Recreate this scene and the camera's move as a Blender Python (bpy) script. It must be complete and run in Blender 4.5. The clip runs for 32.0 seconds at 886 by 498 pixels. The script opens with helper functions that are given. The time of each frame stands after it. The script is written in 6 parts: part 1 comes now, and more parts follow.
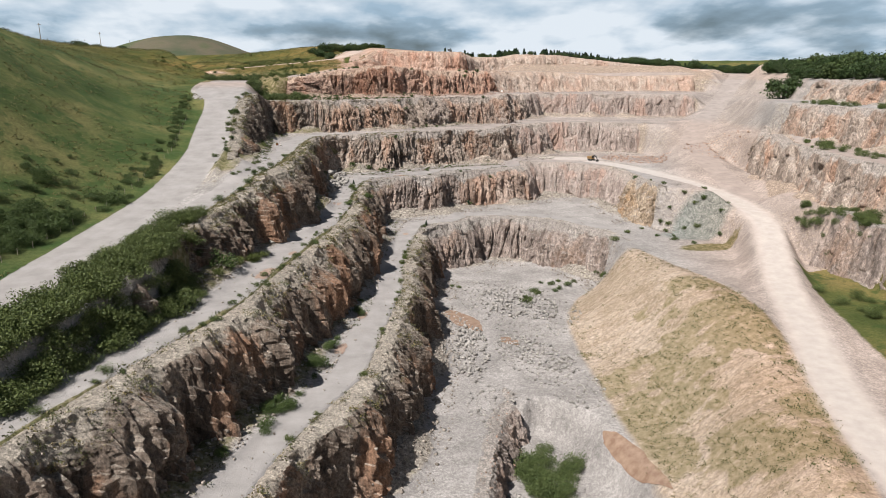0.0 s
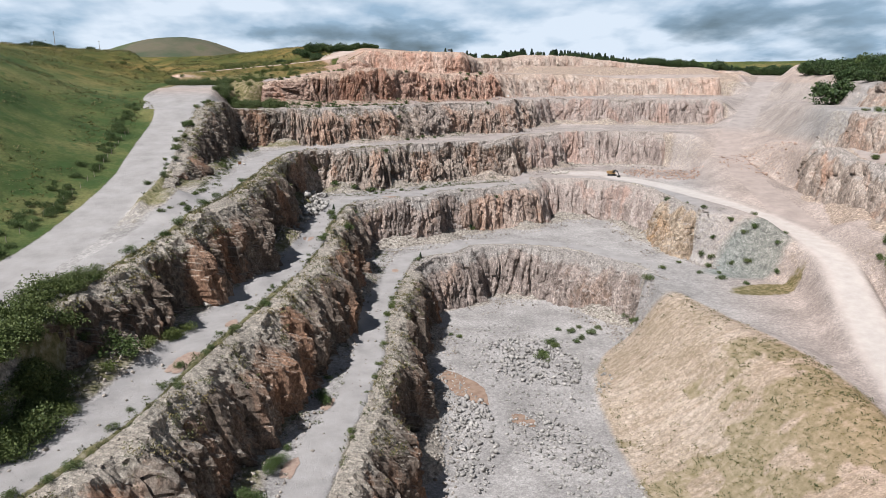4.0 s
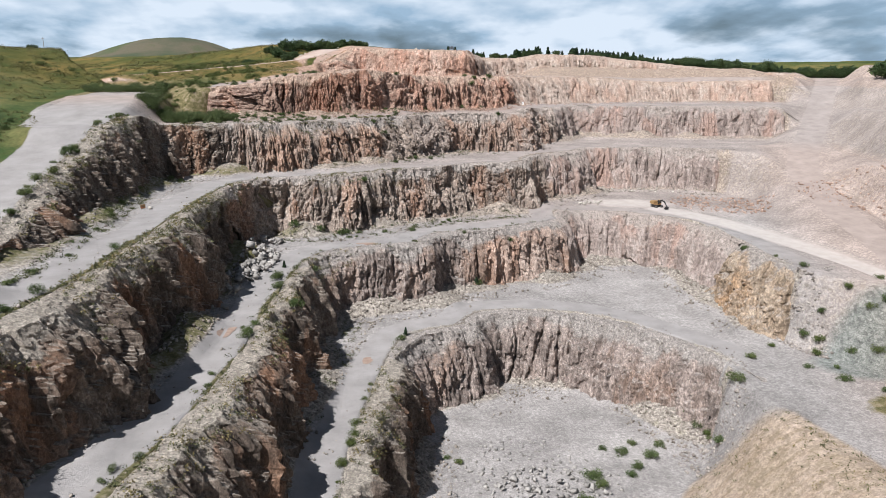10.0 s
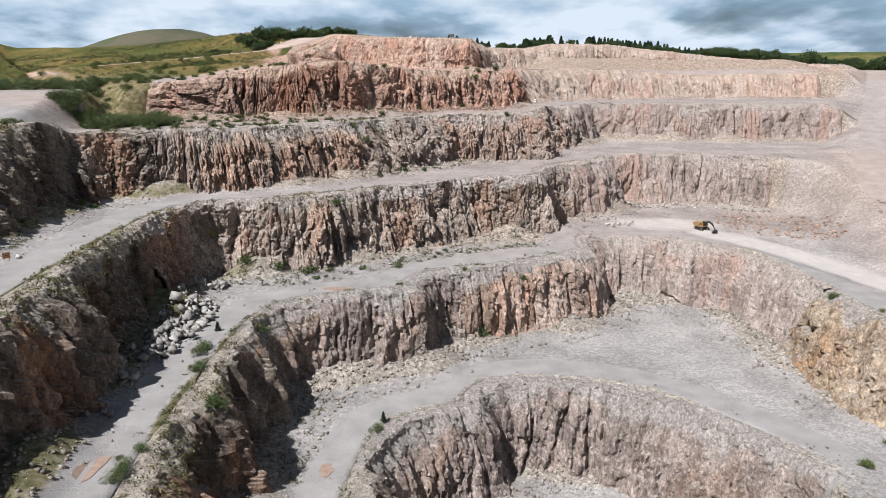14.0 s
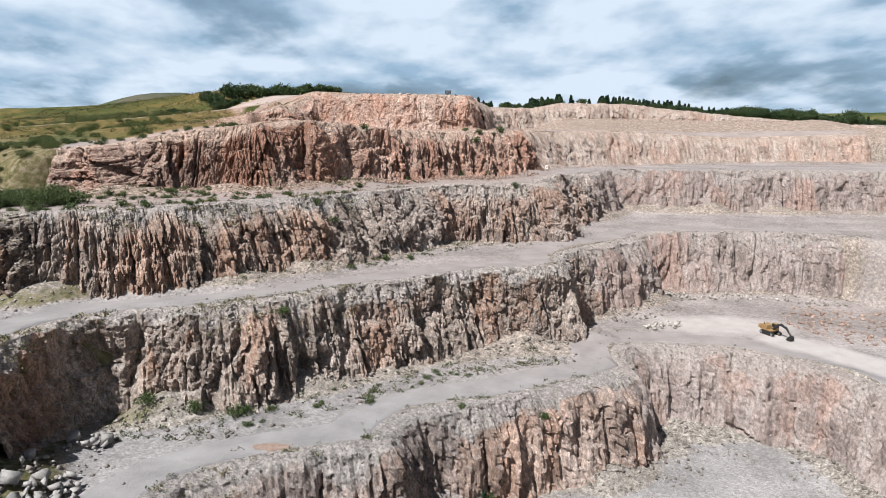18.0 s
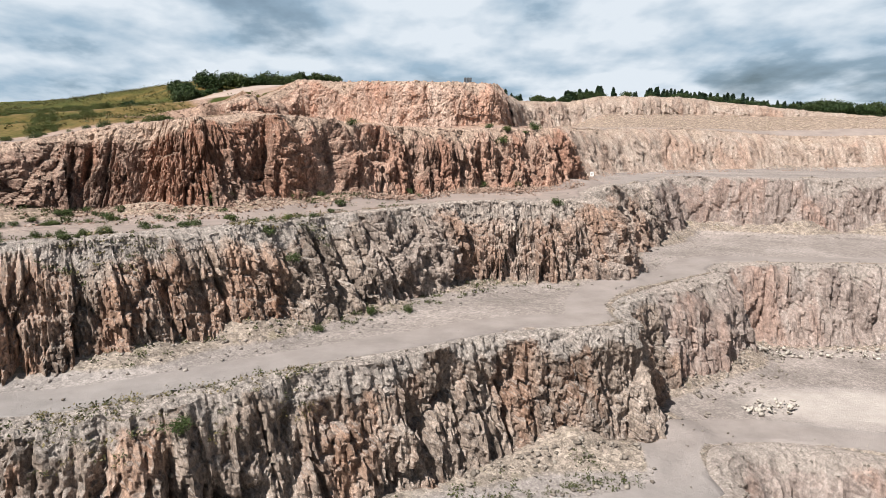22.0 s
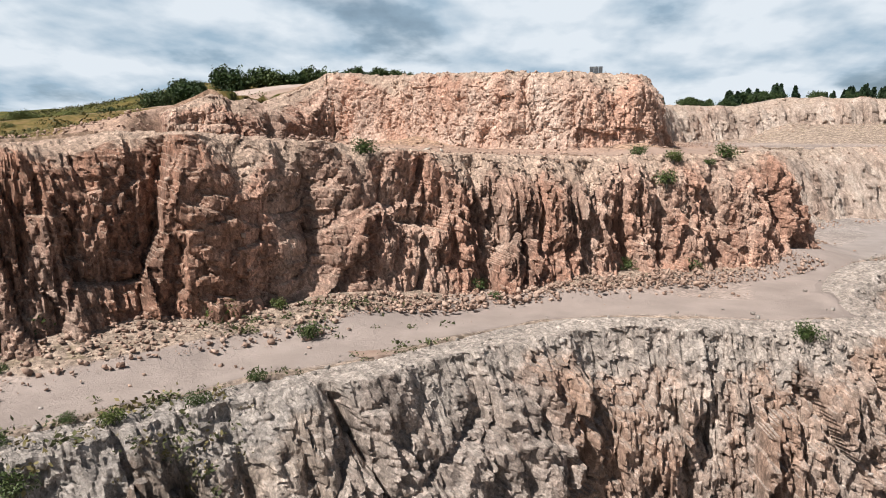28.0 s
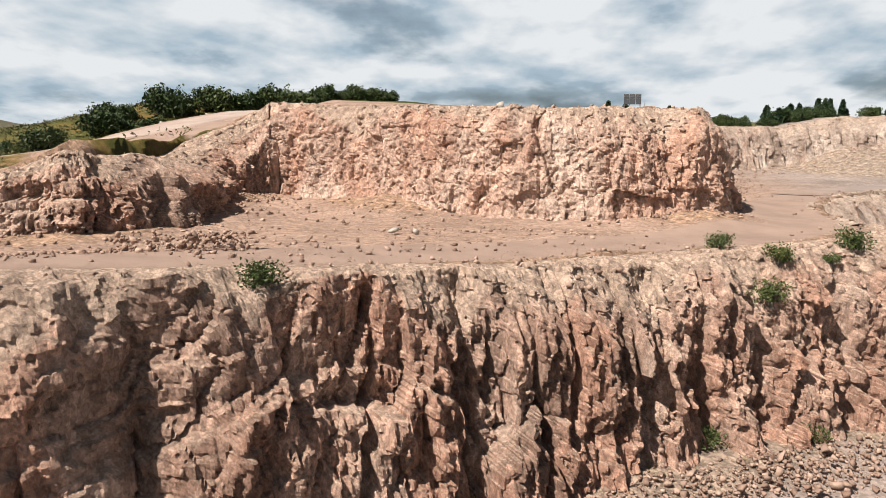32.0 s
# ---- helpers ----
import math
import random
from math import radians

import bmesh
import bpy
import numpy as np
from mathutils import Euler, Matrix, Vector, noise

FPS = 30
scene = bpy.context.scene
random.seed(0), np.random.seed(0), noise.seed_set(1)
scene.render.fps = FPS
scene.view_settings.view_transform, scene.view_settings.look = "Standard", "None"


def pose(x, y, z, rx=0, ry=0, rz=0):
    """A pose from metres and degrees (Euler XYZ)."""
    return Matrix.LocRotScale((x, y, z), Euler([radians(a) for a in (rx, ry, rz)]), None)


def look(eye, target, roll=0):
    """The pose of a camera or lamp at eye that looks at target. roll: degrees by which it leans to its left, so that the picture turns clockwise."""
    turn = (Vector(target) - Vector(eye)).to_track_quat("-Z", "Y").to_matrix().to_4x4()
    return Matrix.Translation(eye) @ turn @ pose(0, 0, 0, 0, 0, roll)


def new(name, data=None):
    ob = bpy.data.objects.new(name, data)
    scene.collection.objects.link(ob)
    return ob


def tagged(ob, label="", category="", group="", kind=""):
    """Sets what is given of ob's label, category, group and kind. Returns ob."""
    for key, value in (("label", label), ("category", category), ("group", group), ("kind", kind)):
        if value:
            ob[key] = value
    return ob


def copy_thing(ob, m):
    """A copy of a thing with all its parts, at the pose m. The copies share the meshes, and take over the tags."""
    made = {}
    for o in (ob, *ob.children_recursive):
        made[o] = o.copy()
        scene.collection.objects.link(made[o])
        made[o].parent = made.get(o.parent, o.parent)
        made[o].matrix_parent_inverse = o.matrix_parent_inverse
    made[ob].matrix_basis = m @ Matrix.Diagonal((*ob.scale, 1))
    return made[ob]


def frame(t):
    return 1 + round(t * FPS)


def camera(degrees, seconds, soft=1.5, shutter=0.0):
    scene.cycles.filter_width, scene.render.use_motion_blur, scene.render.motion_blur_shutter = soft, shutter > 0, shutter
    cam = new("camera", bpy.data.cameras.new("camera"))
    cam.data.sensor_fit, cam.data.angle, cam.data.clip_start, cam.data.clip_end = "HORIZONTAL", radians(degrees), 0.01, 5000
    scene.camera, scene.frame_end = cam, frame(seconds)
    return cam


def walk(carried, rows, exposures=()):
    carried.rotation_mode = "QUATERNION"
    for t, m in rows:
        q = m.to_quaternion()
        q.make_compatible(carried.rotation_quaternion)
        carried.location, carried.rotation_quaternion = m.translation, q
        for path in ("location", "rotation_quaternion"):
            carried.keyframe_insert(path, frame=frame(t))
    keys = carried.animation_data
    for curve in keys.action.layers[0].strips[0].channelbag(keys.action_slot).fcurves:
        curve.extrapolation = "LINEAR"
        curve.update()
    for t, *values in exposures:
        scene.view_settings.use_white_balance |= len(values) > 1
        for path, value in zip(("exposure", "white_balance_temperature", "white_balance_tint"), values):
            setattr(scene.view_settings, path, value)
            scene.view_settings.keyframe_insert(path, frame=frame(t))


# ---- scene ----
cam = camera(66.3, 32.0, 0.5)
METRES, EYE, TILT, LEAN, TURN = 300.0, 66.0, -11.5, -1.6, -6.8
ROWS = [
    (0.0, 0.0, 0.0, 0.0, -0.08, -3.03, 1.45),
    (0.5, 0.0011, 0.0161, 0.0035, -0.04, -3.01, 1.48),
    (1.0, 0.002, 0.0322, 0.007, -0.01, -2.99, 1.49),
    (1.5, 0.0027, 0.0483, 0.0104, 0.01, -2.97, 1.5),
    (2.0, 0.0035, 0.0635, 0.0138, 0.04, -2.95, 1.5),
    (2.5, 0.0043, 0.0796, 0.0172, 0.09, -2.91, 1.51),
    (3.0, 0.0051, 0.0957, 0.0207, 0.12, -2.91, 1.51),
    (3.5, 0.0059, 0.1119, 0.0241, 0.16, -2.89, 1.52),
    (5.5, 0.0083, 0.1754, 0.038, 0.31, -2.87, 1.5),
    (6.0, 0.0092, 0.1912, 0.0414, 0.37, -2.86, 1.48),
    (6.5, 0.0099, 0.2063, 0.0446, 0.4, -2.84, 1.47),
    (7.0, 0.0109, 0.2222, 0.048, 0.46, -2.83, 1.46),
    (7.5, 0.0117, 0.238, 0.0516, 0.51, -2.83, 1.45),
    (8.0, 0.0125, 0.2539, 0.0551, 0.57, -2.83, 1.44),
    (8.5, 0.0134, 0.269, 0.0582, 0.62, -2.81, 1.46),
    (9.0, 0.0141, 0.2848, 0.0616, 0.68, -2.8, 1.45),
    (9.5, 0.0147, 0.3007, 0.0649, 0.72, -2.79, 1.43),
    (10.0, 0.0155, 0.3167, 0.068, 0.77, -2.77, 1.42),
    (10.5, 0.0164, 0.3325, 0.0714, 0.83, -2.77, 1.42),
    (11.0, 0.0168, 0.3478, 0.0745, 0.85, -2.75, 1.38),
    (11.5, 0.0175, 0.3636, 0.078, 0.91, -2.74, 1.38),
    (12.0, 0.0183, 0.3798, 0.0811, 0.98, -2.69, 1.38),
    (12.5, 0.0192, 0.3958, 0.0846, 1.04, -2.71, 1.38),
    (13.0, 0.0198, 0.411, 0.0876, 1.09, -2.71, 1.38),
    (13.5, 0.0205, 0.4272, 0.0908, 1.12, -2.69, 1.39),
    (15.5, 0.0237, 0.4904, 0.1041, 1.4, -7.09, 1.39),
    (16.0, 0.024, 0.5067, 0.1079, 1.41, -5.8, 1.34),
    (16.5, 0.0245, 0.5225, 0.1108, 1.38, -2.7, 1.36),
    (17.0, 0.0252, 0.5387, 0.1134, 1.35, 0.51, 1.39),
    (17.5, 0.0256, 0.5539, 0.1155, 1.36, 1.7, 1.46),
    (18.0, 0.026, 0.5693, 0.1185, 1.38, 1.68, 1.45),
    (18.5, 0.0265, 0.5857, 0.1215, 2.04, 1.74, 1.34),
    (19.0, 0.0269, 0.6012, 0.1248, 2.56, 1.72, 1.21),
    (19.5, 0.0272, 0.6174, 0.128, 2.86, 1.72, 1.13),
    (20.0, 0.0275, 0.6339, 0.1312, 3.02, 1.69, 1.09),
    (20.5, 0.0283, 0.6496, 0.1342, 3.12, 1.69, 1.08),
    (21.0, 0.0286, 0.6671, 0.1378, 3.18, 1.65, 1.06),
    (21.5, 0.0289, 0.6822, 0.1405, 3.32, 1.66, 1.03),
    (22.0, 0.0292, 0.699, 0.1439, 3.47, 1.63, 1.01),
    (22.5, 0.0293, 0.7158, 0.1471, 3.56, 1.66, 0.95),
    (23.0, 0.0297, 0.7316, 0.15, 3.99, 1.74, 0.89),
    (23.5, 0.0295, 0.7482, 0.1532, 5.44, 1.76, 0.58),
    (24.0, 0.0295, 0.7647, 0.1563, 6.88, 1.81, 0.25),
    (24.5, 0.0294, 0.7811, 0.1594, 8.36, 1.89, -0.02),
    (26.5, 0.0263, 0.8438, 0.1728, 12.38, 2.04, -0.92),
    (27.0, 0.0245, 0.8593, 0.177, 12.59, 2.11, -0.93),
    (27.5, 0.0226, 0.8737, 0.1826, 12.67, 2.13, -0.99),
    (28.0, 0.0206, 0.8887, 0.19, 12.74, 2.15, -0.96),
    (28.5, 0.0185, 0.9028, 0.1977, 12.75, 2.32, -0.93),
    (29.0, 0.0168, 0.9136, 0.2047, 12.72, 2.47, -0.95),
    (29.5, 0.0159, 0.9213, 0.2105, 12.71, 2.48, -0.99),
    (30.0, 0.0153, 0.9278, 0.2153, 12.74, 2.32, -0.92),
    (30.5, 0.0143, 0.9355, 0.2173, 12.78, 2.18, -0.91),
    (31.0, 0.0127, 0.9451, 0.2195, 12.83, 2.14, -0.9),
    (31.5, 0.0107, 0.9565, 0.2219, 12.86, 2.15, -0.86),
    (32.0, 0.0085, 0.9685, 0.2247, 12.84, 2.14, -0.81),
]
# the camera's own white balance drifts: seconds, stops, kelvin, tint
WHITE_BALANCE = ((0, 0.5, 6500, 10), (3, 0.5, 6200, 10), (7, 0.5, 6050, 10), (13, 0.5, 6120, 10), (16, 0.5, 5980, 10), (17, 0.5, 5920, 8), (19, 0.5, 6250, 10), (21, 0.5, 6500, 10), (28, 0.5, 6550, 10), (32, 0.5, 7000, 12))
walk(cam, [(t, pose(0, 0, EYE, TILT, LEAN, TURN) @ pose(METRES * x, METRES * y, METRES * z, 90 + pitch, roll, yaw)) for t, x, y, z, yaw, pitch, roll in ROWS], WHITE_BALANCE)

# ---- light ----
SUN_AZ, SUN_EL = radians(229), radians(53)   # compass: 0 = +y, clockwise
sun_data = bpy.data.lights.new("sun", "SUN")
sun_data.energy, sun_data.angle, sun_data.color = 5.7, radians(0.6), (1.0, 0.972, 0.93)
sun = new("sun", sun_data)
sun_dir = Vector((math.sin(SUN_AZ) * math.cos(SUN_EL), math.cos(SUN_AZ) * math.cos(SUN_EL), math.sin(SUN_EL)))
sun.matrix_world = look(sun_dir * 400, (0, 0, 0))
scene.view_settings.exposure = 0.5


def make_world():
    world = bpy.data.worlds.new("sky")
    world.use_nodes = True
    nt = world.node_tree
    nt.nodes.clear()

    def n(kind, **kw):
        node = nt.nodes.new(kind)
        for k, v in kw.items():
            if k in node.inputs:
                node.inputs[k].default_value = v
        return node
    out, bg = n("ShaderNodeOutputWorld"), n("ShaderNodeBackground", Strength=1.0)
    sky = n("ShaderNodeTexSky")
    sky.sky_type, sky.sun_disc, sky.sun_elevation, sky.sun_rotation = "NISHITA", False, SUN_EL, SUN_AZ
    sky.air_density, sky.dust_density = 1.0, 1.5
    dim = n("ShaderNodeMixRGB", Fac=1.0)
    dim.blend_type = "MULTIPLY"
    dim.inputs["Color2"].default_value = (0.018, 0.0205, 0.023, 1)
    nt.links.new(sky.outputs[0], dim.inputs["Color1"])
    tc, sep = n("ShaderNodeTexCoord"), n("ShaderNodeSeparateXYZ")
    nt.links.new(tc.outputs["Generated"], sep.inputs[0])
    zc = n("ShaderNodeMath")
    zc.operation = "MAXIMUM"
    nt.links.new(sep.outputs["Z"], zc.inputs[0])
    zc.inputs[1].default_value = 0.0

    def calc(op, a, b):
        node = n("ShaderNodeMath")
        node.operation = op
        for k, v in enumerate((a, b)):
            if isinstance(v, (int, float)):
                node.inputs[k].default_value = v
            else:
                nt.links.new(v, node.inputs[k])
        return node.outputs[0]

    # cloud layers seen in perspective: the direction, divided by its height over the horizon
    lowest = calc("ADD", zc.outputs[0], 0.24)
    flat = n("ShaderNodeVectorMath")
    flat.operation = "DIVIDE"
    nt.links.new(tc.outputs["Generated"], flat.inputs[0])
    same = n("ShaderNodeCombineXYZ")
    for axis in ("X", "Y", "Z"):
        nt.links.new(lowest, same.inputs[axis])
    nt.links.new(same.outputs[0], flat.inputs[1])

    def cloud(scale, shift, detail, rough):
        place = n("ShaderNodeMapping")
        place.inputs["Scale"].default_value = (1.5, 1.15, 0.0)
        place.inputs["Location"].default_value = (3.1, 1.2 + shift, 0.4)
        nt.links.new(flat.outputs[0], place.inputs["Vector"])
        node = n("ShaderNodeTexNoise", Scale=scale, Detail=detail, Roughness=rough)
        nt.links.new(place.outputs[0], node.inputs["Vector"])
        return node.outputs["Fac"]
    here, above, broad = cloud(1.25, 0.0, 6.0, 0.5), cloud(1.25, -0.2, 4.0, 0.46), cloud(0.6, 7.0, 2.0, 0.4)
    cover = n("ShaderNodeValToRGB")
    cover.color_ramp.elements[0].position, cover.color_ramp.elements[1].position = 0.30, 0.46
    nt.links.new(calc("ADD", calc("MULTIPLY", here, 0.6), calc("MULTIPLY", broad, 0.4)), cover.inputs["Fac"])
    # tops catch the light, bases stay grey
    tone = n("ShaderNodeValToRGB")
    tone.color_ramp.elements[0].position, tone.color_ramp.elements[1].position = 0.37, 0.60
    tone.color_ramp.elements[0].color = (0.26, 0.355, 0.445, 1)
    tone.color_ramp.elements[1].color = (0.54, 0.59, 0.64, 1)
    nt.links.new(calc("ADD", calc("MULTIPLY", calc("SUBTRACT", here, above), 0.8), calc("ADD", calc("MULTIPLY", here, 0.6), calc("MULTIPLY", broad, 0.4))), tone.inputs["Fac"])
    mix = n("ShaderNodeMixRGB")
    high = n("ShaderNodeMapRange")
    high.inputs["From Min"].default_value, high.inputs["From Max"].default_value = 0.22, 0.46
    high.inputs["To Min"].default_value, high.inputs["To Max"].default_value = 1.0, 0.10
    nt.links.new(zc.outputs[0], high.inputs["Value"])
    thin = n("ShaderNodeMath")
    thin.operation = "MULTIPLY"
    nt.links.new(cover.outputs["Color"], thin.inputs[0])
    nt.links.new(high.outputs["Result"], thin.inputs[1])
    nt.links.new(thin.outputs[0], mix.inputs["Fac"])
    nt.links.new(dim.outputs[0], mix.inputs["Color1"])
    nt.links.new(tone.outputs["Color"], mix.inputs["Color2"])
    nt.links.new(mix.outputs[0], bg.inputs["Color"])
    nt.links.new(bg.outputs[0], out.inputs["Surface"])
    scene.world = world


make_world()


# ---- numeric noise for relief ----
def hash3(ix, iy, iz, seed=0):
    h = (ix.astype(np.int64) * 374761393 + iy.astype(np.int64) * 668265263 + iz.astype(np.int64) * 2147483647 + seed * 974711) & 0xFFFFFFFF
    h = ((h ^ (h >> 13)) * 1274126177) & 0xFFFFFFFF
    h = ((h ^ (h >> 16)) * 2246822519) & 0xFFFFFFFF
    return ((h ^ (h >> 15)) & 0xFFFFFF) / float(0x1000000)


def vnoise(x, y, z=None, seed=0):
    """Smooth value noise in -1..1."""
    x, y = np.asarray(x, float), np.asarray(y, float)
    z = np.zeros_like(x) if z is None else np.asarray(z, float)
    ix, iy, iz = np.floor(x), np.floor(y), np.floor(z)
    fx, fy, fz = x - ix, y - iy, z - iz
    u, v, w = (f * f * (3 - 2 * f) for f in (fx, fy, fz))
    r = 0
    for dx in (0, 1):
        for dy in (0, 1):
            for dz in (0, 1):
                r = r + hash3(ix + dx, iy + dy, iz + dz, seed) * (u if dx else 1 - u) * (v if dy else 1 - v) * (w if dz else 1 - w)
    return r * 2 - 1


def fbm(x, y, z=None, octaves=4, seed=0, gain=0.5):
    a, f, r, tot = 1.0, 1.0, 0, 0
    for o in range(octaves):
        r = r + a * vnoise(x * f, y * f, None if z is None else z * f, seed + o)
        tot += a
        a, f = a * gain, f * 2.03
    return r / tot


def cells(x, y, seed=0):
    """Jittered cells: a random value per cell, the offset from its centre and the gap to the next one."""
    ix, iy = np.floor(x), np.floor(y)
    d1, d2 = np.full(x.shape, 9.0), np.full(x.shape, 9.0)
    val, ox, oy = np.zeros(x.shape), np.zeros(x.shape), np.zeros(x.shape)
    for i in (-1, 0, 1):
        for j in (-1, 0, 1):
            cx, cy = ix + i, iy + j
            px = cx + 0.15 + 0.7 * hash3(cx, cy, cx * 0, seed + 1)
            py = cy + 0.15 + 0.7 * hash3(cx, cy, cx * 0, seed + 2)
            d = np.hypot(x - px, y - py)
            near = d < d1
            d2 = np.where(near, d1, np.minimum(d2, d))
            val = np.where(near, hash3(cx, cy, cx * 0, seed + 3), val)
            ox, oy = np.where(near, x - px, ox), np.where(near, y - py, oy)
            d1 = np.where(near, d, d1)
    return val, ox, oy, d2 - d1


def smooth(a, b, x):
    t = np.clip((x - a) / (b - a), 0, 1)
    return t * t * (3 - 2 * t)


# ---- the plan: lines of the quarry faces, pit side on their right; x, y, half-width of the slope (0: sheer rock) ----
FACE_1 = [(-16, 30, 0), (-12, 60, 0), (-8, 80, 0), (-1, 95, 0), (6, 108, 0), (8, 118, 0), (12, 138, 0), (17, 163, 0), (18, 185, 0), (21, 200, 0), (24, 214, 0),
          (26.5, 222, 0), (28, 224.5, 0), (35, 227, 0), (40.5, 228.5, 0), (41.8, 230.5, 0), (42.3, 236, 0), (48, 236, 0), (56, 234, 0), (62, 231, 0), (68, 226, 0), (75, 216, 0), (79, 205, 1), (78, 196, 4), (72, 184, 10), (69, 168, 15), (68, 145, 17), (65, 120, 16), (58, 90, 12), (48, 60, 9), (40, 30, 8)]
FACE_2 = [(-40, 30, 0), (-35, 55, 0), (-30, 70, 0), (-23, 88, 0), (-15, 104, 0), (-11, 122, 0), (-4, 150, 0), (0, 168, 0), (3, 185, 0), (4, 205, 0), (6, 226, 0), (8, 238, 0), (10, 242, 0), (17, 245, 0),
          (30, 247.5, 0), (32.5, 249, 0), (33.6, 256, 0), (38, 257, 0), (48, 259, 0), (66, 267, 0), (72.5, 271.5, 0), (73.6, 274, 0), (74, 281, 0), (80, 281, 0), (90, 276, 0), (100, 266, 0), (99, 246, 0), (97, 232, 0), (98.5, 223, 0.6), (102, 215, 2.5), (110, 206, 6), (124, 185, 5), (126, 160, 1), (124, 135, 2), (122, 60, 8)]
FACE_3 = [(-58, 30, 4), (-50, 55, 4), (-44, 76, 4), (-38, 92, 4), (-33, 108, 2), (-26, 130, 0), (-18, 156, 0), (-14, 180, 0), (-13, 215, 0), (-12, 240, 0), (-10, 257, 0), (-7, 260.5, 0), (8, 263, 0), (20, 270, 0),
          (40, 280, 0), (50, 285, 0), (60, 285, 0), (65.6, 287, 0), (66.8, 289.5, 0), (67.5, 299, 0), (74, 305, 0), (84, 312, 0), (90, 316, 0), (91.5, 318.5, 0), (92.5, 324, 0), (104, 322, 0), (126, 319, 0), (138, 309, 2), (150, 285, 9), (156, 258, 3), (147, 224, 0), (140, 200, 0), (134, 178, 0), (133, 150, 0), (140, 60, 4)]
FACE_4 = [(-34, 157, 2), (-31, 166, 1), (-29.5, 178, 0), (-29.5, 194, 0), (-32, 212, 0), (-34, 232, 0), (-34, 252, 0), (-31.5, 264, 0), (-28, 267.5, 0), (-19, 272, 0), (-8, 277, 0), (5, 283, 0), (18, 291, 0), (26, 299, 0), (34, 305, 0),
          (44, 315, 0), (52, 315, 0), (59, 315, 0), (68, 317.5, 0), (69.8, 320, 0), (70.5, 331, 0), (77, 338, 0), (86, 347, 0), (95.5, 359.5, 0), (97.8, 363, 0), (98.8, 369.5, 0), (106, 368, 0), (123, 361, 0), (145, 358, 0), (168, 353, 0), (184, 350, 2), (190, 330, 9), (172, 285, 6), (158, 244, 1), (160, 215, 0), (160, 180, 0), (165, 60, 0)]
FACE_5 = [(-150, 332, 14), (-90, 322, 12), (-64, 317, 9), (-46, 304, 7), (-36, 297, 3), (-29, 294, 0), (-22, 296, 0), (-15, 300.5, 0), (-10, 304.5, 0), (-4, 305, 0), (2, 304.2, 0), (7.5, 304.5, 0), (10.2, 306, 0), (12.6, 309.8, 0), (17, 312.8, 0), (23, 317.6, 0), (30, 323, 0), (38, 328, 0), (46, 332, 0), (56, 337, 0), (64, 341, 0),
          (69.5, 345.5, 0), (71, 348.5, 0), (71.8, 358, 0), (75, 368, 0), (84, 381, 0), (98, 391, 0), (114, 397, 0), (134, 401, 0), (160, 403, 0), (190, 400, 0), (212, 392, 2), (222, 360, 10), (198, 300, 5), (178, 246, 0), (179, 210, 0), (184, 60, 0)]
FACE_6 = [(-150, 420, 20), (-60, 374, 18), (-40, 353, 15), (-24, 339, 12), (-12, 333, 8), (-4, 333, 4), (2, 335.5, 1), (7, 337.5, 0), (10.5, 340, 0), (11.3, 346, 0), (9.6, 356, 0), (9.4, 364.5, 0), (14.5, 365, 0), (22, 360.5, 0), (30, 356, 0), (41, 352, 0), (50, 353.5, 0), (55, 356, 0), (57.5, 360, 0), (59, 370, 0),
          (63, 392, 0), (69, 416, 0), (76, 431, 0), (99, 436, 0), (135, 436, 0), (168, 432, 0), (195, 426, 0), (228, 412, 1), (262, 380, 6), (240, 300, 6), (215, 240, 4), (210, 60, 4)]
SUMP = [(14, 62, 0), (18, 80, 0), (22, 96, 0), (26, 110, 0), (29, 120, 0), (36, 127, 1), (43, 121, 3), (45, 106, 4), (44, 88, 4), (40, 62, 4)]
LEVELS = (0.0, 15.0, 29.0, 43.0, 55.5, 66.8, 76.2)
BROWS = (1.7, 1.7, 1.3, 1.2, 2.0, 1.8, 0.4)   # how far the crumbling top of each face slopes back
# lanes: x, y, z along the middle, half-width, width of the shoulder
LANE_WEST = ([(-60, 20, 29.5), (-56, 60, 32), (-51, 90, 34.5), (-47.5, 113, 36.5), (-43.5, 135, 38.7), (-40.5, 152, 40.5), (-39.4, 185, 45.6), (-41.8, 206, 49.3), (-43.8, 224, 52), (-45, 240, 55.2), (-49, 262, 59.5), (-51, 280, 61.5), (-50, 299, 63.2)], 4.6, 6)
LANE_PLATEAU = ([(-48, 250, 57.2), (-49.5, 262, 59.6), (-50.5, 280, 61.5), (-49, 296, 63)], 8.0, 7)
LANE_TOP = ([(-60, 336, 67.5), (-40, 346, 69.4), (-22, 357, 71.4), (-11, 362, 72.8), (-5, 368, 74.4), (-1, 376, 76.2), (3, 388, 78)], 4.5, 9)
LANE_RAMP = ([(130, 212, 26), (136, 238, 29), (141, 262, 32.5), (148, 288, 37.5), (160, 308, 42), (174, 326, 45), (190, 347, 49.5), (207, 370, 55), (224, 392, 62), (240, 415, 67)], 4.5, 11)
LANE_HAUL = ([(64, 50, 14.5), (77, 92, 15), (89, 117, 15.5), (100, 143, 17), (111, 165, 20), (120, 183, 23.2), (124, 202, 25.2), (124, 222, 26.4), (120.5, 243, 27.4), (115, 262, 28.2), (108, 278, 28.8), (100, 289, 29)], 3.6, 6)


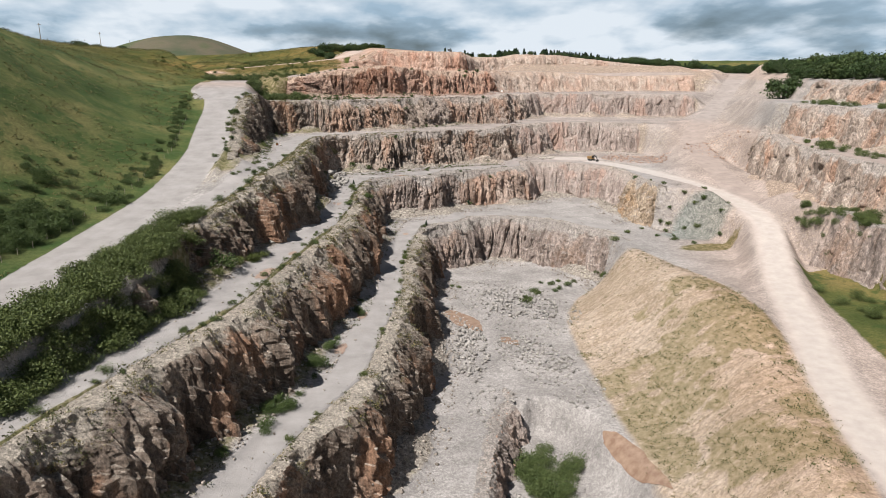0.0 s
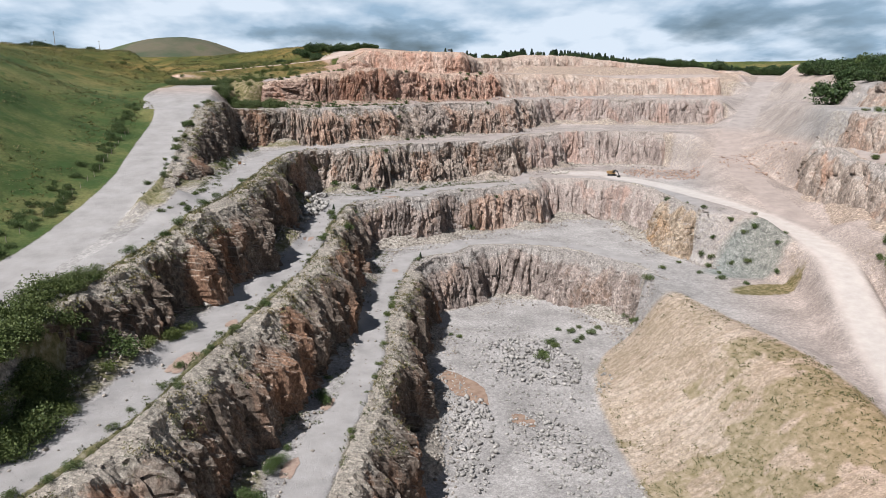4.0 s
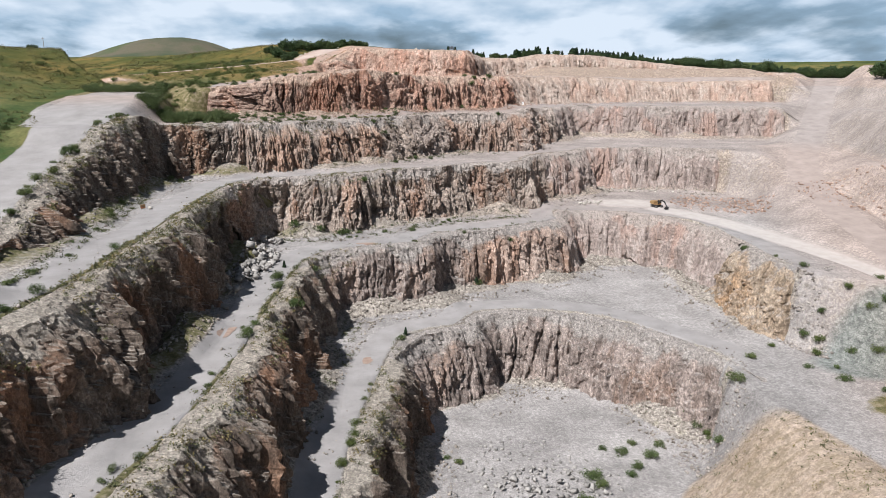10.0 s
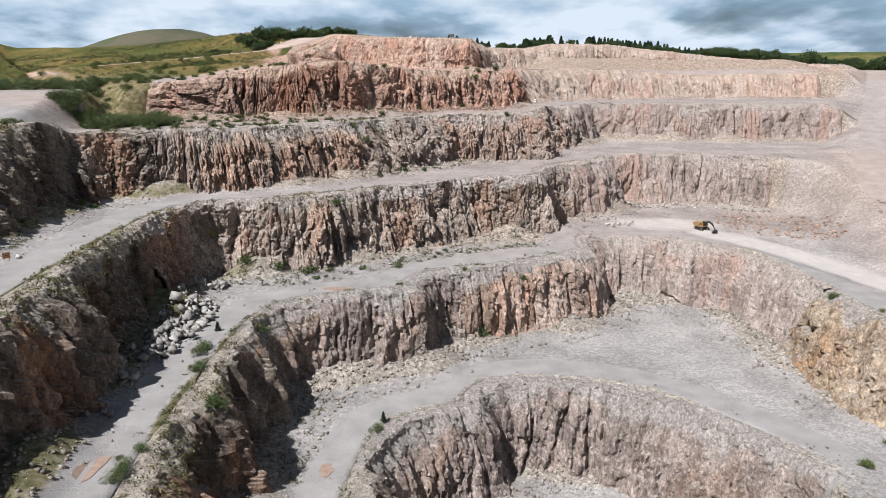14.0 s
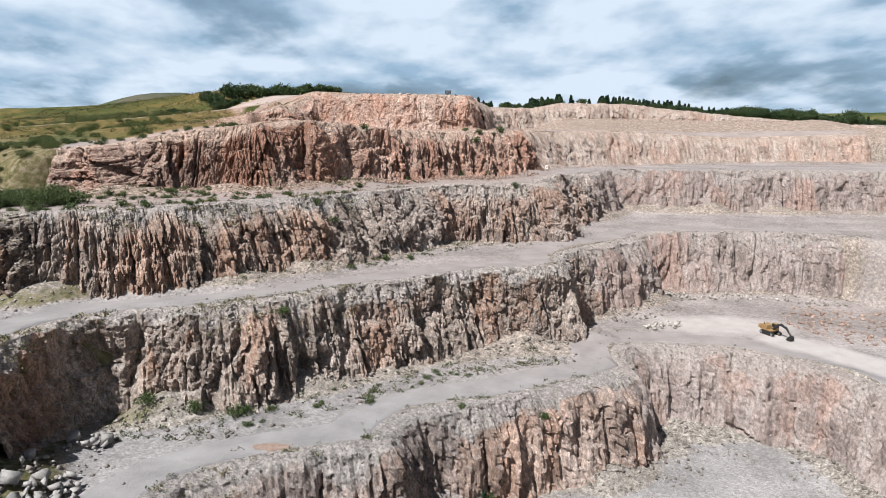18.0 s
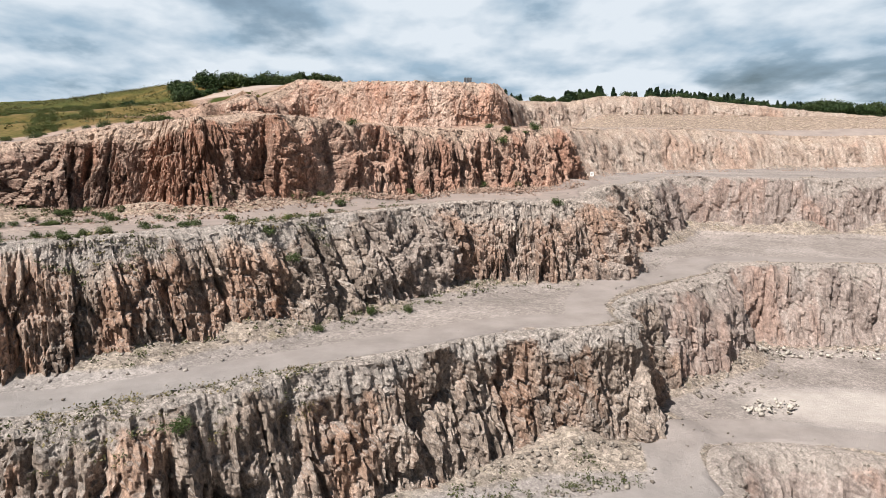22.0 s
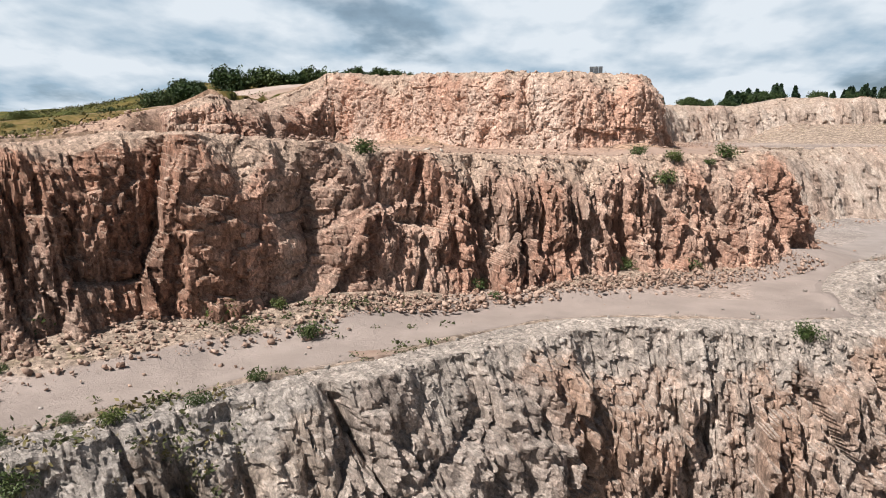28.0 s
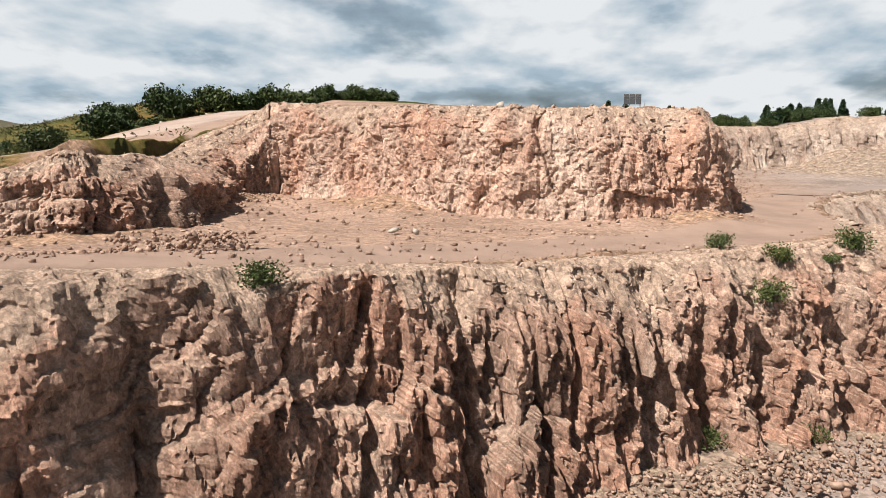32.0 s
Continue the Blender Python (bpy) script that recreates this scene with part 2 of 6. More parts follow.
def resample(pts, step):
    """A smoothed line through the middle of its corners, at even steps."""
    p = np.array(pts, float)
    for _ in range(2):
        q = np.empty((2 * len(p), p.shape[1]))
        q[0], q[-1] = p[0], p[-1]
        q[1:-1:2] = 0.78 * p[:-1] + 0.22 * p[1:]
        q[2::2] = 0.22 * p[:-1] + 0.78 * p[1:]
        p = q
    s = np.concatenate(([0], np.cumsum(np.hypot(*np.diff(p[:, :2], axis=0).T))))
    t = np.arange(0, s[-1], step)
    return np.stack([np.interp(t, s, p[:, k]) for k in range(p.shape[1])], axis=1)


def to_line(x, y, pts):
    """Distance to a line, and the line's further values at the nearest place."""
    best = np.full(x.shape, 1e9)
    val = np.zeros(x.shape + (pts.shape[1] - 2,))
    for a, b in zip(pts[:-1], pts[1:]):
        e = b[:2] - a[:2]
        t = np.clip(((x - a[0]) * e[0] + (y - a[1]) * e[1]) / max(e @ e, 1e-9), 0, 1)
        d = (x - a[0] - t * e[0]) ** 2 + (y - a[1] - t * e[1]) ** 2
        near = d < best
        best = np.where(near, d, best)
        val = np.where(near[..., None], a[2:] + t[..., None] * (b[2:] - a[2:]), val)
    return np.sqrt(best), val


def inside(x, y, poly):
    r = np.zeros(x.shape, bool)
    for a, b in zip(poly, np.roll(poly, -1, axis=0)):
        if a[1] != b[1]:
            r ^= ((a[1] > y) != (b[1] > y)) & (x < (b[0] - a[0]) * (y - a[1]) / (b[1] - a[1]) + a[0])
    return r


LINE_STEP = 2.0
FACE_LINES = [resample(f, LINE_STEP) for f in (FACE_1, FACE_2, FACE_3, FACE_4, FACE_5, FACE_6, SUMP)]
LANES = [(resample(p, 4.0), w, s) for p, w, s in (LANE_WEST, LANE_RAMP, LANE_HAUL, LANE_TOP, LANE_PLATEAU)]
# the ground uphill of each line, closed round the west, the north and the east
FACE_AREAS = [np.vstack((f[:, :2], [(f[-1, 0], -6000), (6000, -6000), (6000, 6000), (-6000, 6000), (-6000, f[0, 1] - 1), (f[0, 0], f[0, 1] - 1)] if k < 3 else
                         [(f[-1, 0], -6000), (6000, -6000), (6000, 6000), (-6000, 6000), (-6000, f[0, 1])])) for k, f in enumerate(FACE_LINES[:6])]


def face_side(k, x, y):
    d, w = to_line(x, y, FACE_LINES[k])
    within = inside(x, y, FACE_AREAS[k]) if k < 6 else ~inside(x, y, FACE_LINES[6][:, :2])
    return np.where(within, d, -d), w[..., 0]


WEST = np.vstack((LANES[0][0][:, :2], [(-60, 318), (-82, 345), (-130, 440), (-300, 900), (-6000, 6000), (-6000, -6000), (-60, -6000)]))


NORTH_EDGE = resample([(-200, 325), (-62, 342), (-42, 352), (-25, 363), (-13, 369), (-9, 375), (-6, 384), (0, 396), (14, 404), (40, 404), (64, 440)], 6.0)
NORTH = np.vstack((NORTH_EDGE, [(64, 900), (-200, 900)]))


def weedy(x, y):
    """Where weeds have taken hold of the spoil heap."""
    w = smooth(160, 148, y + 9 * vnoise(x / 11, y / 11, seed=81)) * smooth(44, 54, x) * (1 - smooth(84, 91, x + 3 * vnoise(x / 7, y / 7, seed=82)))
    return np.maximum(w * smooth(-0.12, 0.16, fbm(x / 10, y / 10, octaves=4, seed=83, gain=0.65)), 0.35 * smooth(0.1, 0.3, fbm(x / 8, y / 8, octaves=3, seed=84)))


def heap(x, y, cx, cy, rx, ry, turn, h, power=2.0):
    c, s = math.cos(radians(turn)), math.sin(radians(turn))
    u, v = ((x - cx) * c + (y - cy) * s) / rx, (-(x - cx) * s + (y - cy) * c) / ry
    return h * np.clip(1 - (u * u + v * v) ** (power / 2), 0, 1)


def ground(x, y, relief=True):
    """Height of the land at x, y, with the masks of grass, road and spoil."""
    x, y = np.asarray(x, float), np.asarray(y, float)
    z = np.full(x.shape, LEVELS[0])
    crest = np.zeros(x.shape)
    talus, bench, spoil, slope = np.zeros(x.shape), np.zeros(x.shape), np.zeros(x.shape), np.zeros(x.shape)
    for k in range(6):
        d, w = face_side(k, x, y)
        rise = LEVELS[k + 1] - LEVELS[k]
        rock = 1 - np.clip(w / 2, 0, 1)
        brow = BROWS[k]
        lo, hi = (2.6 + brow) * rock - w, (3.9 + brow) * rock + w + 0.01
        z = z + rise * smooth(lo, hi, d)
        n = 0.5 + 0.5 * vnoise(x / 9, y / 9, seed=40 + k)
        talus = np.maximum(talus, (0.4 if k == 5 else 0.65 if k == 4 else 1) * rock * (0.6 + 3.4 * n * n) * np.clip(1 + (d + 1.0) / (3.0 + 3.5 * n), 0, 1) * (d < 3))
        crest = np.maximum(crest, rock * np.clip(1 - np.abs(d - 3.5 - brow) / 4, 0, 1))
        edge = 5.0 + brow + 1.2 * vnoise(x / 13, y / 13, seed=60 + k)
        bench = np.maximum(bench, rock * smooth(edge - 1, edge, d) * (1 - smooth(edge + 5.0, edge + 6.2, d)))
        if k > 0:
            slope = np.maximum(slope, smooth(0.5, 2, w) * (1 - smooth(w, w + 3, np.abs(d))))
        if k == 0:
            spoil = smooth(4, 9, w) * (1 - smooth(w - 1, w + 2.5, np.abs(d - 2))) * (y < 200)
        if k == 4:
            z = z + np.interp(x, (-12, -6, 3, 9, 15, 25, 36), (0, 0.3, 1.3, 2.3, 2.1, 1.1, 0)) * smooth(lo, hi, d) * (1 - smooth(5, 24, d))
            z = z - rise * np.interp(x, (-60, -28, -20, -12, -6), (0.45, 0.5, 0.35, 0.1, 0)) * np.exp(-np.clip(d, 0, 99) / 11) * smooth(lo, hi, d)
            z = z - 4.5 * smooth(112, 165, x) * (x < 215) * np.exp(-np.clip(d, 0, 99) / 16) * (d > 0)
        if k == 5:
            talus = np.maximum(talus, (4.6 + 0.8 * n) * smooth(84, 104, x) * smooth(222, 200, x) * np.clip(1 + d / 26, 0, 1) * (d < 3.5) * smooth(60, 63, z))
            z = z - rise * np.interp(x, (-60, -16, -8, -2, 2, 5, 8, 10), (0.6, 0.7, 0.7, 0.62, 0.46, 0.26, 0.08, 0)) * smooth(lo, hi, d) * (1 - smooth(20, 58, d))
            z = z + np.interp(x, (60, 66, 90, 101, 130, 168, 205, 240, 300), (0, -0.8, -0.6, 1.5, 1.2, -2.6, -6.0, -9.5, -9.5)) * smooth(0, 5, d) * (1 - smooth(60, 120, d))
    z = z + talus
    # hill west of the lane
    dw, zw = to_line(x, y, LANES[0][0])
    west = inside(x, y, WEST)
    top = 85 - 9 * smooth(180, 380, y) + 2 * vnoise(x / 150, y / 150, seed=5)
    hill = zw[..., 0] + (top - zw[..., 0]) * smooth(4 + 6 * smooth(245, 262, y), 86, dw)
    # the slope between the two west lanes never stands above the upper one
    cap = zw[..., 0] + 0.4 + 14 * smooth(157, 172, y)
    z = np.where((dw < 24) & (x < -18) & (y < 172), np.minimum(z, cap), z)
    z = np.where(west, hill, z)
    # swell north of the quarry, far hills
    z = z + 2.2 * np.exp(-(((x + 14) / 18) ** 2 + ((y - 324) / 8) ** 2)) * (z > 60)
    z = z + 5.0 * np.exp(-((x + 5) ** 2 + (y - 425) ** 2) / 50 ** 2)
    far = smooth(500, 900, np.hypot(x - 60, y - 250))
    z = z * (1 - far) + far * (62 + 8 * vnoise(x / 400, y / 400, seed=8))
    z = z + 92 * np.exp(-(((x + 385) / 190) ** 2 + ((y - 1650) / 220) ** 2) ** 1.0)
    z = z + 150 * np.exp(-((((x + 1900) * 0.8 - (y - 2100) * 0.6) / 900) ** 2 + (((x + 1900) * 0.6 + (y - 2100) * 0.8) / 350) ** 2))
    # spoil heap on the pit's east side
    z = z + 2.6 * spoil * fbm(x / 30, y / 30, octaves=2, seed=21) + heap(x, y, 82, 140, 40, 12, 97, 2.2)
    # sump at the south end of the pit
    ds, ws = face_side(6, x, y)
    z = z - 7.0 * (1 - smooth(2.0 * (ws < 0.5) - ws, 3.5 * (ws < 0.5) + ws + 0.01, ds)) * (z < 8)
    road, haul = np.zeros(x.shape), np.zeros(x.shape)
    for lane, (pts, w, s) in enumerate(LANES):
        d, zl = to_line(x, y, pts)
        k = 1 - smooth(w, w + s, d)
        z = z * (1 - k) + zl[..., 0] * k
        road = np.maximum(road, 1 - smooth(w - 1.0, w + 1.2, d))
        if lane in (2, 3):
            haul = 1 - smooth(w - 2.2, w + 3.4, d) if lane == 2 else np.maximum(haul, 0.6 * (1 - smooth(w - 2.2, w + 0.6, d)))
    dry = road
    road = np.maximum(road, 0.8 * bench * (1 - smooth(9, 40, dw) * west))
    grass = np.where(west, smooth(3.8, 6.0, dw - 5.5 * smooth(246, 262, y)), 0.0)
    grass = np.maximum(grass, smooth(0, 3, np.where(inside(x, y, NORTH), to_line(x, y, NORTH_EDGE)[0], 0)) * (1 - dry))
    grass = np.maximum(grass, 0.9 * heap(x, y, 2, 356, 9, 15, -5, 1.0, 4.0) * (1 - dry))
    grass = np.maximum(grass, far)
    grass = np.maximum(grass, smooth(8, 14, x - 100 + 0.33 * (150 - y)) * (y < 160) * (1 - road) * (z < 26))
    d5, _ = face_side(4, x, y)
    brown = smooth(-24, -32, x + 3 * vnoise(x / 7, y / 7, seed=18)) * smooth(284, 290, y) * smooth(332, 322, y) * (x > -66)
    rough = smooth(9, 15, d5) * smooth(0, 13, -x + 5 * vnoise(x / 8, y / 8, seed=17)) * smooth(56, 58.5, z) * smooth(282, 290, y) * (1 - dry) * (1 - smooth(395, 420, y))
    grass = np.maximum(grass * (1 - 0.3 * rough * (x > -75)), 0.52 * rough)
    dw6, _ = face_side(5, x, y)
    grass = np.maximum(grass, smooth(14, 26, dw6) * ((x > 60) | (y > 400)))
    pink = smooth(292, 322, y) * (1 - 0.55 * smooth(64, 90, x)) * (y < 520) * (0.45 * (z > 50) + 0.45 * (z > 63)) * (1 - far)
    pink = np.maximum(pink, 0.42 * smooth(262, 284, y) * (x < 75) * (z > 50) * (1 - far)) * (1 - 0.15 * road)
    pink = np.maximum(pink, 0.22 * smooth(255, 295, y) * (z > 24) * (1 - far) * (y < 520))
    pink = np.maximum(pink, 0.4 * smooth(72, 100, x - 0.35 * (y - 150)) * smooth(48, 42, z) * (y < 330))
    haul = np.maximum(haul, 0.85 * heap(x, y, 96, 296, 18, 9, -8, 1.0, 3.0))
    slate = heap(x, y, 109, 203.5, 13, 8, -8, 1.0, 4.0) * (1 - dry)
    if relief:
        z = z + (0.10 + 0.35 * grass) * (1 - 0.8 * road) * fbm(x / 7, y / 7, octaves=3, seed=3) + 0.5 * crest * np.clip(vnoise(x / 3.1, y / 3.1, seed=9), 0, 1)
        z = z + (1 - road) * 0.25 * np.clip(talus, 0, 1) * fbm(x / 1.7, y / 1.7, octaves=2, seed=12)
    scrub = np.clip(1.3 * crest + 0.6 * np.clip(talus, 0, 1), 0, 1) * (1 - bench) * (1 - smooth(-8, 16, x)) * smooth(-1, 5, 300 - y)
    scrub = np.maximum(scrub * smooth(49, 44, z), 0.85 * rough)
    scrub = np.maximum(scrub, np.clip(0.9 * heap(x, y, 105.5, 188.5, 12.5, 5.5, 6, 1.0, 3.0), 0, 1) * (1 - dry))
    scrub = np.maximum(scrub, 0.75 * brown * (1 - dry))
    pink = pink * (1 - 0.75 * haul) * (1 - 0.5 * brown)
    return z, grass, road, spoil * (1 - road), pink, far, haul, np.clip(crest + 0.9 * talus + 0.4 * slope * (1 - dry), 0, 1) * (1 - bench), scrub, slate


# ---- materials ----
def nodes_of(name):
    mat = bpy.data.materials.new(name)
    mat.use_nodes = True
    nt = mat.node_tree
    return mat, nt, nt.nodes["Principled BSDF"]


def add(nt, kind, **kw):
    node = nt.nodes.new(kind)
    for k, v in kw.items():
        node.inputs[k].default_value = v
    return node


def ramp(nt, fac, stops):
    node = nt.nodes.new("ShaderNodeValToRGB")
    els = node.color_ramp.elements
    while len(els) < len(stops):
        els.new(0.5)
    for el, (pos, col) in zip(els, stops):
        el.position, el.color = pos, (*col, 1)
    nt.links.new(fac, node.inputs["Fac"])
    return node.outputs["Color"]


def mixc(nt, fac, a, b, blend="MIX"):
    node = nt.nodes.new("ShaderNodeMixRGB")
    node.blend_type = blend
    for val, key in ((fac, "Fac"), (a, "Color1"), (b, "Color2")):
        if isinstance(val, (int, float)):
            node.inputs[key].default_value = val
        elif isinstance(val, tuple):
            node.inputs[key].default_value = (*val, 1)
        else:
            nt.links.new(val, node.inputs[key])
    return node.outputs["Color"]


def coords(nt, scale=(1, 1, 1)):
    geo = nt.nodes.new("ShaderNodeNewGeometry")
    mp = nt.nodes.new("ShaderNodeMapping")
    mp.inputs["Scale"].default_value = scale
    nt.links.new(geo.outputs["Position"], mp.inputs["Vector"])
    return mp.outputs["Vector"]


def tex(nt, vec, scale, detail=4.0, rough=0.55, distort=0.0):
    node = add(nt, "ShaderNodeTexNoise", Scale=scale, Detail=detail, Roughness=rough, Distortion=distort)
    nt.links.new(vec, node.inputs["Vector"])
    return node.outputs["Fac"]


def mosaic(nt, vec, scale):
    """Random grey per stone-like cell."""
    node = add(nt, "ShaderNodeTexVoronoi", Scale=scale)
    nt.links.new(vec, node.inputs["Vector"])
    sep = nt.nodes.new("ShaderNodeSeparateColor")
    nt.links.new(node.outputs["Color"], sep.inputs[0])
    return sep.outputs[0]


def bump(nt, bsdf, height, strength=0.5, distance=0.3, after=None):
    node = add(nt, "ShaderNodeBump", Strength=strength, Distance=distance)
    nt.links.new(height, node.inputs["Height"])
    if after is not None:
        nt.links.new(after, node.inputs["Normal"])
    nt.links.new(node.outputs["Normal"], bsdf.inputs["Normal"])
    return node.outputs["Normal"]


def rock_material(name, dark, mid, pale, rust, rust_amount, dust=((0.225, 0.202, 0.184), (0.405, 0.366, 0.338)), speckle=0.8):
    mat, nt, bsdf = nodes_of(name)
    bsdf.inputs["Roughness"].default_value = 0.92
    bsdf.inputs["Specular IOR Level"].default_value = 0.2
    flat, tall = coords(nt), coords(nt, (1, 1, 0.3))
    base = ramp(nt, tex(nt, tall, 0.22, 6, 0.66, 0.3), ((0.32, dark), (0.50, mid), (0.70, pale)))
    stain = ramp(nt, tex(nt, tall, 0.085, 5, 0.66, 0.5), ((0.60 - rust_amount, (0, 0, 0)), (0.72 - rust_amount, (1, 1, 1))))
    col = mixc(nt, stain, base, mixc(nt, 0.4, rust, base))
    streak = ramp(nt, tex(nt, coords(nt, (1, 1, 0.08)), 1.3, 4, 0.65), ((0.36, (0.74, 0.73, 0.72)), (0.58, (1.08, 1.08, 1.08))))
    col = mixc(nt, 0.7, col, streak, "MULTIPLY")
    # dust and scree lie where the rock faces up, and on the crumbled crest
    geo = nt.nodes.new("ShaderNodeNewGeometry")
    sep = nt.nodes.new("ShaderNodeSeparateXYZ")
    nt.links.new(geo.outputs["Normal"], sep.inputs[0])
    ledge = ramp(nt, sep.outputs["Z"], ((0.62, (0, 0, 0)), (0.95, (0.6, 0.6, 0.6))))
    crumble = nt.nodes.new("ShaderNodeAttribute")
    crumble.attribute_name = "crumble"
    loose = ramp(nt, mixc(nt, 0.5, crumble.outputs["Color"], tex(nt, flat, 0.8, 6, 0.7)), ((0.50, (0, 0, 0)), (0.62, (0.9, 0.9, 0.9))))
    scree = mixc(nt, tex(nt, flat, 1.8, 6, 0.75), *dust)
    col = mixc(nt, mixc(nt, 1.0, ledge, loose, "LIGHTEN"), col, scree)
    grain = ramp(nt, tex(nt, flat, 2.4, 10, 0.8), ((0.28, (0.40, 0.39, 0.38)), (0.5, (0.98, 0.98, 0.98)), (0.72, (1.5, 1.5, 1.5))))
    col = mixc(nt, 0.8, col, grain, "MULTIPLY")
    blocks = mosaic(nt, coords(nt, (1, 1, 0.6)), 1.3)
    chips = mosaic(nt, coords(nt, (1, 1, 0.5)), 4.2)
    bits = mosaic(nt, flat, 10.0)
    col = mixc(nt, 0.6 * speckle, col, ramp(nt, blocks, ((0.0, (0.70, 0.69, 0.68)), (1.0, (1.28, 1.27, 1.26)))), "MULTIPLY")
    col = mixc(nt, 0.75 * speckle, col, ramp(nt, chips, ((0.0, (0.52, 0.52, 0.52)), (1.0, (1.45, 1.44, 1.43)))), "MULTIPLY")
    col = mixc(nt, 0.8 * speckle, col, ramp(nt, bits, ((0.0, (0.66, 0.66, 0.66)), (1.0, (1.3, 1.3, 1.3)))), "MULTIPLY")
    nt.links.new(col, bsdf.inputs["Base Color"])
    b0 = bump(nt, bsdf, bits, 0.8, 0.12)
    b0 = bump(nt, bsdf, chips, 0.8, 0.28, b0)
    bump(nt, bsdf, tex(nt, coords(nt, (1, 1, 0.22)), 2.6, 10, 0.75), 0.9, 0.30, b0)
    return mat


PINK_DUST = ((0.325, 0.225, 0.17), (0.55, 0.425, 0.34))
ROCK_GREY = rock_material("grey_limestone", (0.0949, 0.0765, 0.0679), (0.262, 0.211, 0.186), (0.446, 0.367, 0.326), (0.31, 0.205, 0.15), 0.09)
ROCK_ROSE = rock_material("rose_grey_limestone", (0.21, 0.166, 0.147), (0.367, 0.296, 0.263), (0.483, 0.415, 0.378), (0.40, 0.255, 0.20), 0.10, ((0.27, 0.225, 0.195), (0.46, 0.40, 0.36)), speckle=0.45)
ROCK_WARM = rock_material("warm_grey_limestone", (0.137, 0.111, 0.0986), (0.339, 0.275, 0.238), (0.535, 0.446, 0.387), (0.40, 0.24, 0.165), 0.11, ((0.275, 0.23, 0.20), (0.475, 0.415, 0.37)))
ROCK_PINK = rock_material("pink_limestone", (0.338, 0.203, 0.151), (0.543, 0.379, 0.301), (0.666, 0.523, 0.441), (0.521, 0.279, 0.193), 0.14, PINK_DUST, speckle=0.6)
ROCK_BEIGE = rock_material("pale_beige_limestone", (0.289, 0.209, 0.166), (0.457, 0.359, 0.3), (0.587, 0.494, 0.426), (0.458, 0.292, 0.22), 0.10, ((0.34, 0.25, 0.195), (0.54, 0.43, 0.35)), speckle=0.45)
ROCK_RED = rock_material("red_stained_limestone", (0.141, 0.0893, 0.0694), (0.408, 0.275, 0.216), (0.604, 0.469, 0.386), (0.423, 0.223, 0.155), 0.14, PINK_DUST)
ROCK_RUST = rock_material("rusty_limestone", (0.157, 0.116, 0.0963), (0.387, 0.289, 0.238), (0.557, 0.445, 0.38), (0.41, 0.25, 0.175), 0.12)
ROCK_UMBER = rock_material("umber_limestone", (0.067, 0.0439, 0.0351), (0.243, 0.153, 0.118), (0.416, 0.309, 0.253), (0.356, 0.18, 0.117), 0.12, PINK_DUST)
ROCK_OCHRE = rock_material("ochre_limestone", (0.12, 0.092, 0.068), (0.33, 0.25, 0.18), (0.46, 0.375, 0.29), (0.42, 0.25, 0.13), 0.12)
ROCK_BROWN = rock_material("brown_limestone", (0.106, 0.0843, 0.071), (0.316, 0.252, 0.21), (0.519, 0.432, 0.37), (0.38, 0.215, 0.14), 0.12, ((0.255, 0.222, 0.198), (0.45, 0.40, 0.365)))
# brown rock with rust stains, its colour darkened to deepen the west faces' shade
ROCK_BROWN_SHADED = rock_material("shade_darkened_brown_limestone", (0.0505, 0.0396, 0.0323), (0.146, 0.113, 0.091), (0.287, 0.237, 0.196), (0.34, 0.185, 0.112), 0.11, ((0.24, 0.21, 0.172), (0.42, 0.375, 0.325)))


